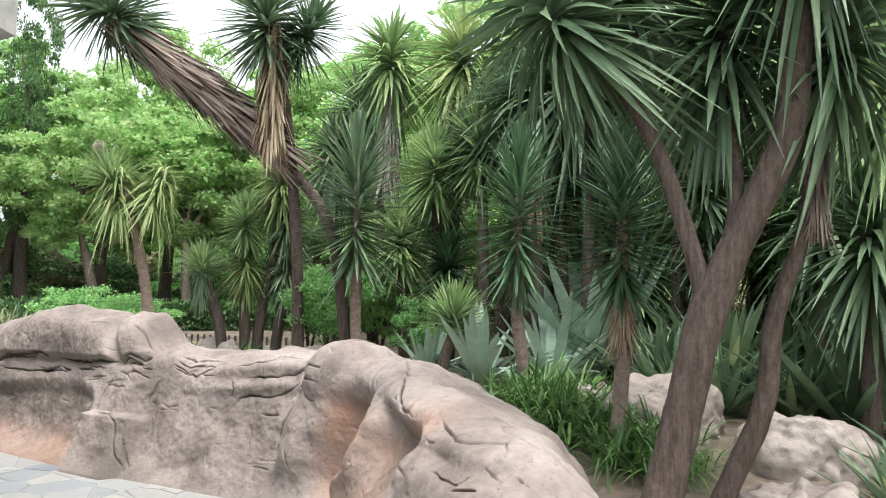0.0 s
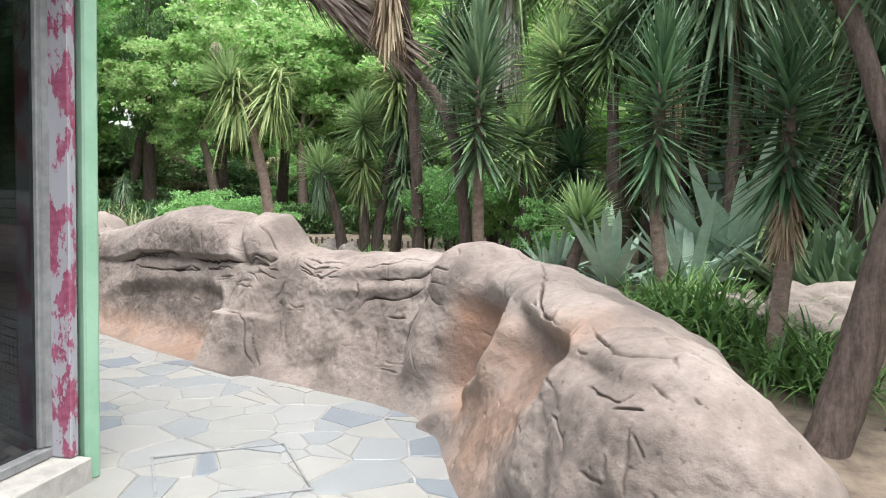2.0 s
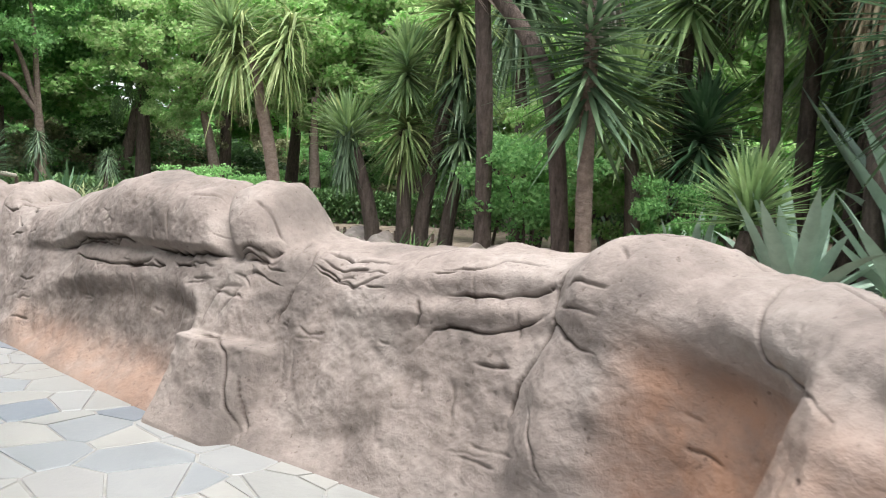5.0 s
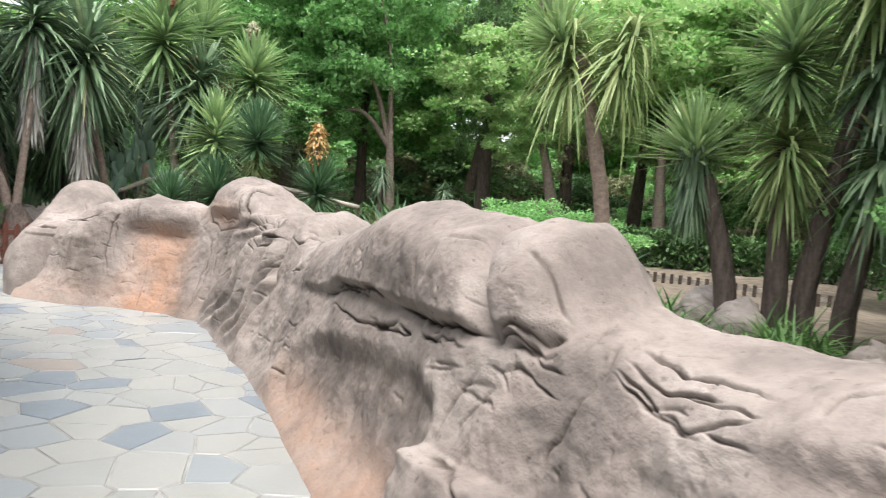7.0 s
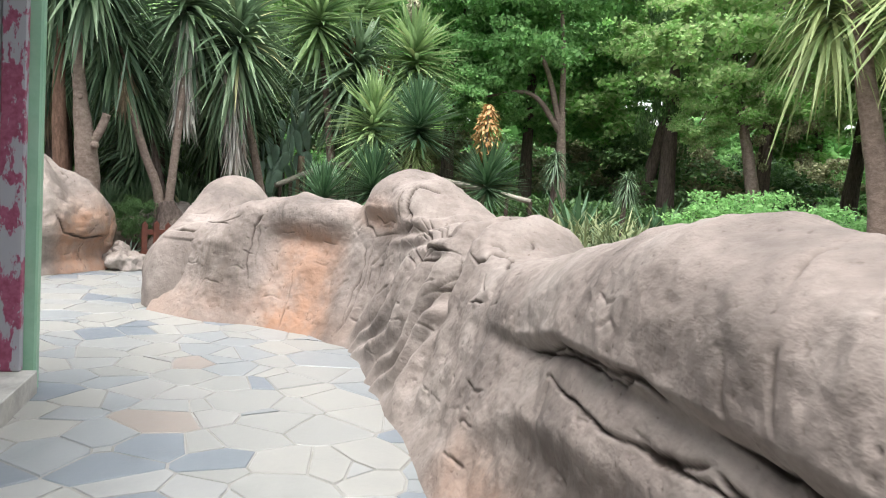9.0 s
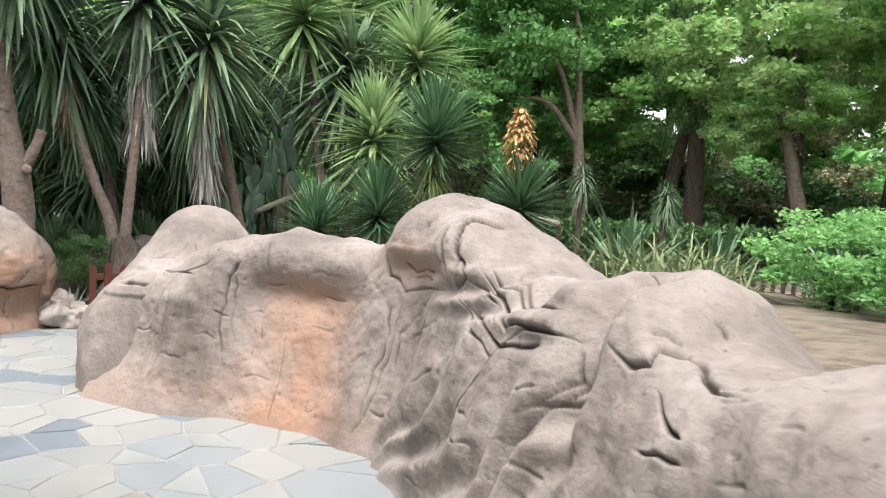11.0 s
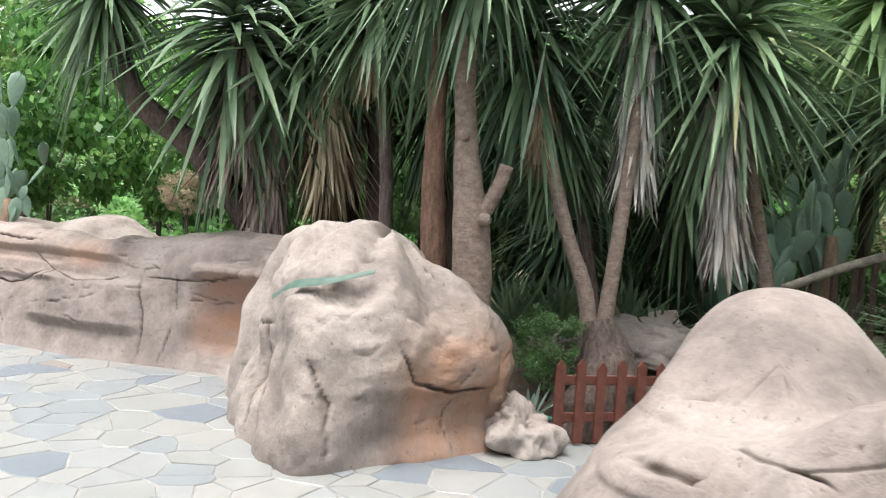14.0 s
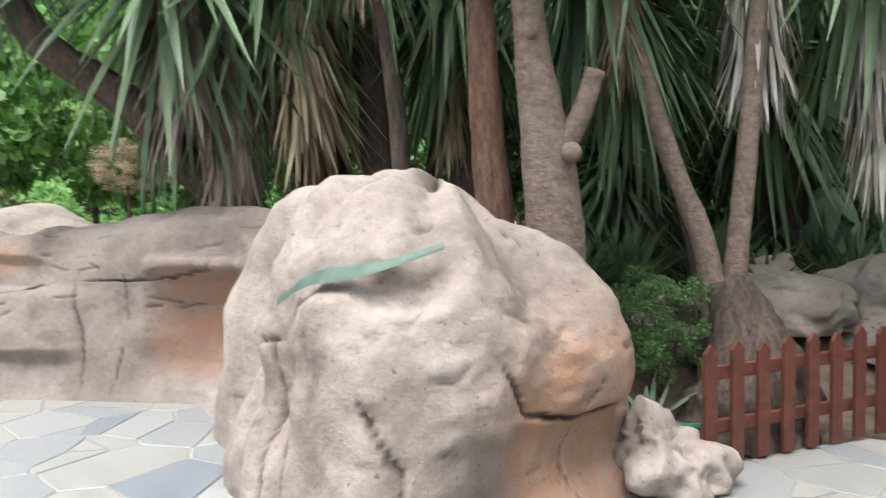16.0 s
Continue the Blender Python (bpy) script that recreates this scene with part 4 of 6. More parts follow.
for pts, w, dep in [([(0.9, 0.45), (0.5, 0.42), (0.15, 0.5), (0.0, 0.75)], 0.02, 0.045), ([(-0.3, 0.02), (-0.35, 0.4), (-0.5, 0.7)], 0.016, 0.04),
                    ([(-0.75, 0.0), (-0.85, 0.5), (-0.9, 0.8)], 0.016, 0.035), ([(-1.0, 0.0), (-1.15, 0.5), (-1.2, 0.85)], 0.016, 0.035),
                    ([(-1.6, 0.72), (-1.3, 0.7), (-1.1, 0.8)], 0.016, 0.04), ([(0.55, 0.42), (0.45, 0.2), (0.5, 0.0)], 0.012, 0.03),
                    ([(0.6, 0.6), (0.5, 0.45)], 0.014, 0.03)]:
    groove(ang, z, pts, w * 0.6, dep * 1.2, f)
rr = np.random.default_rng(8)
for k in range(40):
    a0, z0, ln = rr.uniform(-2, 1.4), rr.uniform(0.1, 1.3), rr.uniform(0.04, 0.2)
    groove(ang, z, [(a0, z0), (a0 + ln * 0.5, z0 + rr.normal(0, 0.05)), (a0 + ln, z0 + rr.normal(0, 0.03))], 0.01, rr.uniform(0.01, 0.022), f)
pig = np.clip(1.5 * step(-0.15, 0.35, ang) * (1 - step(1.3, 1.6, ang)) * (1 - step(0.45, 0.85, z)) + 0.5 * lump(ang, z, 0.6, 0.75, 0.5, 0.2), 0, 1)
BLOCK = p + out * f[:, None]
# last value: shade painted into the block's cuts by depth
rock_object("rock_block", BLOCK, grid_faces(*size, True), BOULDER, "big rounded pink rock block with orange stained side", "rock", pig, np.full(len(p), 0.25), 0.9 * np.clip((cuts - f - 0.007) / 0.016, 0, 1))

# stepped knob that thickens the long wall's end
p, out, size = blob((-10.6, 9.62, 0), [(-74, 0.95), (-100, 0.82), (-130, 0.72), (-160, 0.78), (180, 0.85), (140, 0.95), (90, 0.95), (45, 0.9), (0, 0.9), (-40, 0.85)],
                    0.96, 15, 0.1, 0.36, 260, 150, tops=[(-10.9, 9.8, 1.05, 0.36, 0.55)], dents=[(-10.6, 8.95, 1.1, 0.3, -0.16), (-11.2, 9.3, 1.1, 0.25, -0.1)])
f = np.zeros(len(p))
ang, z = np.degrees(np.arctan2(p[:, 1] - 9.62, p[:, 0] + 10.6)) / 60, p[:, 2]
for a0, a1, zz in ((-1.6, 0.1, 0.98), (-1.4, 0.4, 1.06), (-1.5, 0.0, 1.14), (-1.2, 0.3, 1.22), (-1.9, -0.9, 0.9), (-1.3, -0.5, 0.76), (-0.8, 0.5, 1.3)):
    groove(ang, z, [(a0, zz), (a0 * 0.6 + a1 * 0.4, zz + 0.025), (a1, zz - 0.02)], 0.011, 0.034, f)
    f += 0.022 * plateau(ang, z, a0, a1, zz - 0.07, zz, 0.3, 0.012)
# last value: shade painted into the ledge grooves
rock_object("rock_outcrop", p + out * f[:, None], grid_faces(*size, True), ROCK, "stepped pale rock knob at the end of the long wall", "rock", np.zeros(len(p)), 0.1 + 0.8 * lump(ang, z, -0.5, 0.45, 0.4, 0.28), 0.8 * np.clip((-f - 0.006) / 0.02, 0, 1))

# boulders in the planting bed
for k, (c, reach, h, label) in enumerate([
        ((1.75, 6.75, 0.0), [(0, 0.6), (90, 0.5), (180, 0.75), (270, 0.5)], 1.0, "pale pink boulder among strap leaved plants"),
        ((1.15, 6.95, 0.0), [(0, 0.4), (90, 0.4), (180, 0.4), (270, 0.4)], 0.85, "small pale boulder beside a larger one"),
        ((2.6, 6.2, 0.0), [(0, 0.75), (90, 0.5), (180, 0.6), (270, 0.5)], 0.85, "low broad pale boulder near the tree"),
        ((2.2, 5.2, 0.0), [(0, 0.8), (90, 0.4), (180, 0.45), (270, 0.35)], 0.42, "low flat pale rock by the leaning trunk"),
        ((-3.05, 9.85, 0.0), [(0, 0.32), (90, 0.3), (180, 0.34), (270, 0.3)], 1.0, "smooth beige boulder in the planting bed"),
        ((-1.9, 9.3, 0.0), [(0, 0.4), (90, 0.3), (180, 0.4), (270, 0.3)], 0.6, "grey lichened boulder among the shrubs"),
        ((-14.6, 11.0, 0.0), [(0, 0.75), (90, 0.7), (180, 0.8), (270, 0.6)], 0.85, "pale boulder behind the red fence"),
        ((-14.2, 11.7, 0.0), [(0, 0.6), (90, 0.6), (180, 0.6), (270, 0.6)], 0.95, "rounded pale boulder behind the red fence"),
        ((-14.35, 10.3, 0.0), [(0, 0.5), (90, 0.4), (180, 0.6), (270, 0.45)], 0.5, "low pinkish rock at the stump"),
        ((-18.6, 4.6, 0.0), [(0, 0.7), (90, 2.2), (180, 0.8), (270, 2.6)], 1.35, "far beige rock ledge under the cacti"),
        ((-7.2, 15.2, 0.0), [(0, 0.6), (90, 0.4), (180, 0.6), (270, 0.4)], 0.45, "low tan rock at the bed's edge")]):
    lift = float(bed_height(c[0], c[1])[0])
    p, out, size = blob((c[0], c[1], lift - 0.08), [(g, q * 0.8) for g, q in reach], max(0.3, h - lift * 0.85), k + 11, 0.2, 0.6)
    rock_object("boulder", p, grid_faces(*size, True), BOULDER, label, "boulder", group="boulders in the planting beds")
p, out, size = blob((-13.12, 9.36, 0), [(0, 0.2), (60, 0.24), (120, 0.2), (180, 0.24), (240, 0.18), (300, 0.22)], 0.36, 41, 0.3, 0.7)
rock_object("stone", p, grid_faces(*size, True), BOULDER, "rough whitish field stone beside the red gate", "stone")

# ---------------------------------------------------------------- ground and paving
gx = np.r_[-400, -120, -60, -34, np.arange(-24, 9, 0.22), 20, 60, 150, 400]
gy = np.r_[-400, -100, -30, np.arange(-4, 27, 0.22), 40, 80, 160, 400]
xx, yy = np.meshgrid(gx, gy, indexing="ij")
gz = bed_height(xx.ravel(), yy.ravel())
gp = np.stack([xx.ravel(), yy.ravel(), gz - 0.035], axis=1)
gp[:, 2] += np.where(gz > 0.02, 0.05 * fractal(gp, 0.9, 3, 2), 0)
ob = new("ground", mesh_from("ground", gp, grid_faces(len(gx), len(gy)), SOIL))
tagged(ob, "dark soil with leaf litter under the trees", "ground", kind="structure")

PAVED = [(1.6, -2.6), (1.4, 2.6), (0.6, 3.4), (0.0, 4.6), (-0.5, 6.0), (-2.6, 7.1), (-4.0, 7.8), (-6.1, 9.0), (-8.1, 9.95), (-10.0, 9.15), (-10.6, 9.4), (-11.4, 11.6), (-13.3, 11.6),
         (-13.2, 9.75), (-13.4, 8.4), (-14.6, 7.7), (-15.6, 7.3), (-16.2, 5.6), (-17.3, 3.8), (-17.6, 1.6), (-10.6, 2.4), (-7.95, 7.1), (-2.6, 4.35), (-2.55, -2.6)]


def inside(x, y, poly):
    c = False
    for (ax, ay), (bx, by) in zip(poly, poly[1:] + poly[:1]):
        if (ay > y) != (by > y) and x < (bx - ax) * (y - ay) / (by - ay) + ax:
            c = not c
    return c


bm = bmesh.new()
bm.faces.new([bm.verts.new((x, y, -0.0035)) for x, y in PAVED])
bmesh.ops.recalc_face_normals(bm, faces=bm.faces[:])
floor = part("floor", bm, MORTAR, None)
tagged(floor, "crazy paving of pale grey and bluish flagstones", "paving", kind="structure")

GAP, PITCH = 0.012, 0.245
seeds, weight = {}, {}
sr = np.random.default_rng(12)
for i in range(-66, 10):
    for j in range(-12, 52):
        if sr.random() < 0.16:
            continue
        weight[i, j] = sr.uniform(0, 0.045)
        seeds[i, j] = ((i + 0.5 * (j % 2) + sr.uniform(-0.75, 0.75)) * PITCH * 1.25, (j + sr.uniform(-0.75, 0.75)) * PITCH)


def cell(i, j):
    """One flagstone's outline: what lies nearer to its own seed than to the others, less half a joint."""
    sx, sy = seeds[i, j]
    poly = [(sx - 1, sy - 1), (sx + 1, sy - 1), (sx + 1, sy + 1), (sx - 1, sy + 1)]
    for di in range(-3, 4):
        for dj in range(-3, 4):
            o = seeds.get((i + di, j + dj))
            if (di or dj) and o:
                dx, dy = o[0] - sx, o[1] - sy
                ln = math.hypot(dx, dy)
                lim = (ln * ln + weight[i, j] - weight[i + di, j + dj]) / (2 * ln) - GAP / 2
                d = [((x - sx) * dx + (y - sy) * dy) / ln - lim for x, y in poly]
                nxt = []
                for k in range(len(poly)):
                    a, b, da, db = poly[k - 1], poly[k], d[k - 1], d[k]
                    if (da <= 0) != (db <= 0):
                        u = da / (da - db)
                        nxt.append((a[0] + (b[0] - a[0]) * u, a[1] + (b[1] - a[1]) * u))
                    if db <= 0:
                        nxt.append(b)
                poly = nxt
                if len(poly) < 3:
                    return None
    return poly


def stone_geometry(poly, at, lift):
    n = len(poly)
    top = [(at[0] + (x - at[0]) * 0.975, at[1] + (y - at[1]) * 0.975, lift) for x, y in poly]
    low = [(x, y, lift - 0.006) for x, y in poly]
    foot = [(x, y, -0.02) for x, y in poly]
    return top + low + foot, [tuple(range(n))] + [(k, (k + 1) % n, n + (k + 1) % n, n + k)[::-1] for k in range(n)] + [(n + k, n + (k + 1) % n, 2 * n + (k + 1) % n, 2 * n + k)[::-1] for k in range(n)]


stones = []
for (i, j), (sx, sy) in seeds.items():
    if inside(sx, sy, PAVED):
        poly = cell(i, j)
        if poly:
            stones.append((poly, (sx, sy), 0.002 + sr.uniform(-0.002, 0.003)))
# those by the long wall are stones of their own; the rest is one mesh
stones.sort(key=lambda q: abs(q[1][0] + 4.5) + abs(q[1][1] - 7.0) * 0.6)
rest_v, rest_f = [], []
for k, (poly, at, lift) in enumerate(stones):
    v, f = stone_geometry(poly, at, lift)
    if k < 300:
        part_of("flagstone", mesh_from("flagstone", v, f, STONE, False), floor)
    else:
        b = len(rest_v)
        rest_v += v
        rest_f += [tuple(b + q for q in face) for face in f]
tagged(part_of("flagstones", mesh_from("flagstones", rest_v, rest_f, STONE_FAR, False), floor), kind="stuff")

# inspection hatch let into the paving
hatch = empty("hatch_cover", (-1.89, 4.66, 0), "square inspection hatch edged with a thin metal angle in the paving", "hatch")
hq = math.atan2(4.53 - 5.18, -1.32 + 1.76)
for k in range(4):
    m = pose(0, 0, 0.006, 0, 0, math.degrees(hq) + 90 * k) @ pose(0, 0.385, 0)
    part("edge", box_bm((0.79, 0.014, 0.012), m, 0.002), FRAME_GREY, hatch)

# ---------------------------------------------------------------- glazed pavilion beside the path
A, B = Vector((-2.58, 4.42, 0)), Vector((-7.94, 7.17, 0))
C, D = Vector((-10.3, 2.6, 0)), Vector((-2.58, -2.4, 0))
pav = empty("pavilion", ((A.x + C.x) / 2, (A.y + C.y) / 2, 0), "glazed pavilion with peeling purple window frames and mint green posts", "building")
pc = pav.location


def beam(a, b, z0, z1, thick, material, name, inset=0.0, label="", bevel=0.006):
    """A straight member between two plan points; inset moves it into the building."""
    d = (b - a).normalized()
    side = Vector((-d.y, d.x, 0))
    mid = (a + b) / 2 + side * inset - pc
    m = Matrix.Translation((mid.x, mid.y, (z0 + z1) / 2)) @ Matrix.Rotation(math.atan2(d.y, d.x), 4, "Z")
    return part(name, box_bm(((b - a).length, thick, z1 - z0), m, bevel), material, pav, label)


def facade(a, b, bays, side_in, posts=True):
    d = (b - a).normalized()
    beam(a + d * 0.062, b - d * 0.062, -0.03, 0.14, 0.36, CONCRETE, "plinth", side_in * 0.12)
    beam(a, b, 2.62, 3.0, 0.18, CONCRETE, "lintel", side_in * 0.12)
    for k in range(bays):
        p0, p1 = a + (b - a) * (k / bays), a + (b - a) * ((k + 1) / bays)
        w = 0.06
        beam(p0 + d * w, p0 + d * (w + 0.06), 0.143, 2.617, 0.13, PEELING, "jamb", side_in * 0.085, "purple paint peeling off grey jamb")
        beam(p1 - d * (w + 0.06), p1 - d * w, 0.143, 2.617, 0.13, PEELING, "jamb", side_in * 0.085, "purple paint peeling off grey jamb")
        beam(p0 + d * (w + 0.003), p0 + d * (w + 0.12), 0.2, 2.56, 0.05, FRAME_GREY, "stile", side_in * 0.18)
        beam(p1 - d * (w + 0.12), p1 - d * (w + 0.003), 0.2, 2.56, 0.05, FRAME_GREY, "stile", side_in * 0.18)
        beam(p0 + d * (w + 0.063), p1 - d * (w + 0.063), 0.143, 0.197, 0.1, FRAME_GREY, "rail", side_in * 0.18)
        beam(p0 + d * (w + 0.063), p1 - d * (w + 0.063), 2.563, 2.615, 0.1, FRAME_GREY, "rail", side_in * 0.18)
        g = beam(p0 + d * (w + 0.123), p1 - d * (w + 0.123), 0.2, 2.56, 0.006, GLASS, "pane", side_in * 0.18, bevel=0)
        g.visible_shadow = False
        # wire mesh behind the glass
        q0, q1 = p0 + d * 0.3, p1 - d * 0.3
        vs, fs = [], []
        span = (q1 - q0).length
        side = Vector((-d.y, d.x, 0)) * side_in * 0.24

        def strip(c0, c1, c2, c3):
            b0 = len(vs)
            vs.extend([tuple(c) for c in (c0, c1, c2, c3)])
            fs.append((b0, b0 + 1, b0 + 2, b0 + 3))
        up = Vector((0, 0, 1))
        for n_ in range(int(span / 0.05)):
            c = q0 + d * n_ * 0.05 + side - pc
            strip(c + up * 0.15, c + d * 0.005 + up * 0.15, c + d * 0.005 + up * 2.55, c + up * 2.55)
        for n_ in range(48):
            zz = up * (0.15 + n_ * 0.05)
            strip(q0 + side - pc + zz, q1 + side - pc + zz, q1 + side - pc + zz + up * 0.005, q0 + side - pc + zz + up * 0.005)
        part_of("wire_mesh", mesh_from("wire_mesh", vs, fs, WIRE, False), pav, "black wire mesh behind the glass")
    for k in range(bays + 1):
        p0 = a + (b - a) * (k / bays)
        if 0 < k < bays:
            beam(p0 - d * 0.057, p0 + d * 0.057, 0.145, 2.617, 0.2, GREEN_PAINT, "mullion", side_in * 0.11)


facade(A, B, 3, 1)
facade(D, A, 3, 1)
for q in (A, B):
    bmx = box_bm((0.085, 0.085, 2.97), Matrix.Translation((q.x - pc.x, q.y - pc.y, 1.485)) @ Matrix.Rotation(-0.47, 4, "Z"), 0.012)
    part("corner_post", bmx, GREEN_PAINT, pav, "mint green painted corner post")
beam(B + (C - B) * 0.09, C, 0.0, 3.0, 0.2, CONCRETE, "rear_wall", 0.13)
beam(C, D, 0.0, 3.0, 0.2, CONCRETE, "rear_wall", 0.13)
ctr = (A + B + C + D) / 4
bm = bmesh.new()
bm.faces.new([bm.verts.new(((q - ctr) * 1.06 + ctr - pc) + Vector((0, 0, 3.003))) for q in (A, B, C, D)])
ret = bmesh.ops.extrude_face_region(bm, geom=bm.faces[:])
bmesh.ops.translate(bm, vec=(0, 0, 0.2), verts=[g for g in ret["geom"] if isinstance(g, bmesh.types.BMVert)])
bmesh.ops.recalc_face_normals(bm, faces=bm.faces[:])
part("roof", bm, CONCRETE, pav)
# floor carries the room's shade in its colour
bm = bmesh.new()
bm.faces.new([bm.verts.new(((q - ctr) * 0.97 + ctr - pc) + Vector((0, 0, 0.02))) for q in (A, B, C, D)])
part("inner_floor", bm, ROOM_SHADE, pav, "inner floor coloured near-black for room shade")
# added sheets behind the glazing, near-black in place of a shaded room
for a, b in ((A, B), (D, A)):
    beam(a + (b - a) * 0.05, b - (b - a) * 0.05, 0.03, 2.95, 0.05, ROOM_SHADE, "inner_backing", 1.6, "added near-black sheet for room shade")

# ---------------------------------------------------------------- plants near the first stretch
UP = (0, 0, 1)
yucca([(0.78, 7.3, -0.05), (0.68, 7.3, 0.7), (0.56, 7.3, 1.5), (0.56, 7.3, 2.6)], [0.075, 0.065, 0.055, 0.04],
      [((0.56, 7.3, 2.4), UP, 1.02, "star", YUCCA_BLUE, "crown"), ((0.57, 7.3, 1.86), UP, 0.42, "skirt", YUCCA, "lower_leaves")],
      "single-stemmed yucca with a dense dark green crown")
yucca([(1.24, 6.1, -0.05), (1.26, 6.1, 0.7), (1.29, 6.1, 1.3), (1.27, 6.1, 2.2)], [0.085, 0.06, 0.055, 0.04],
      [((1.27, 6.1, 2.2), UP, 1.0, "star", YUCCA_BLUE, "crown"), ((1.28, 6.1, 1.5), UP, 0.42, "skirt", DEAD, "dead_leaf_skirt")],
      "single-stemmed yucca with a skirt of dead brown leaves")
yucca([(-1.05, 8.57, -0.05), (-1.1, 8.57, 1.2), (-1.12, 8.57, 2.0), (-1.14, 8.56, 3.2)], [0.07, 0.06, 0.055, 0.04],
      [((-1.13, 8.56, 2.6), UP, 1.25, "star", YUCCA, "crown")],
      "tall yucca with a long column of green leaves")
yucca([(-1.2, 8.9, -0.05), (-1.28, 8.85, 1.2), (-1.4, 8.8, 2.1), (-1.72, 9.1, 2.7), (-2.25, 9.12, 3.21), (-2.63, 9.0, 3.65), (-3.34, 8.72, 4.16), (-3.9, 8.45, 4.6)],
      [0.075, 0.068, 0.065, 0.065, 0.06, 0.06, 0.055, 0.05],
      [((-3.95, 8.43, 4.65), (-0.75, -0.2, 0.55), 1.15, "head", YUCCA, "crown"), ((-3.3, 8.72, 4.1), (-0.7, -0.2, 0.5), 1.35, "rope", DEAD_GREY, "dead_leaf_skirt"),
       ((-2.75, 8.95, 3.7), (-0.7, -0.15, 0.6), 1.25, "rope", DEAD_GREY, "dead_leaf_skirt")],
      "leaning yucca trunk wrapped in hanging dead leaves", BARK)
yucca([(-1.9, 9.4, -0.05), (-1.95, 9.3, 2.0), (-2.05, 9.0, 3.6), (-2.15, 8.7, 4.5)], [0.08, 0.065, 0.06, 0.05],
      [((-2.2, 8.62, 4.6), UP, 1.15, "head", YUCCA, "crown"), ((-2.12, 8.66, 3.9), UP, 0.95, "rope", DEAD, "dead_leaf_skirt"), ((-1.8, 8.75, 4.5), (0.4, 0, 0.8), 0.9, "head", YUCCA, "crown")],
      "tall yucca with a long brown beard of dead leaves", BARK)
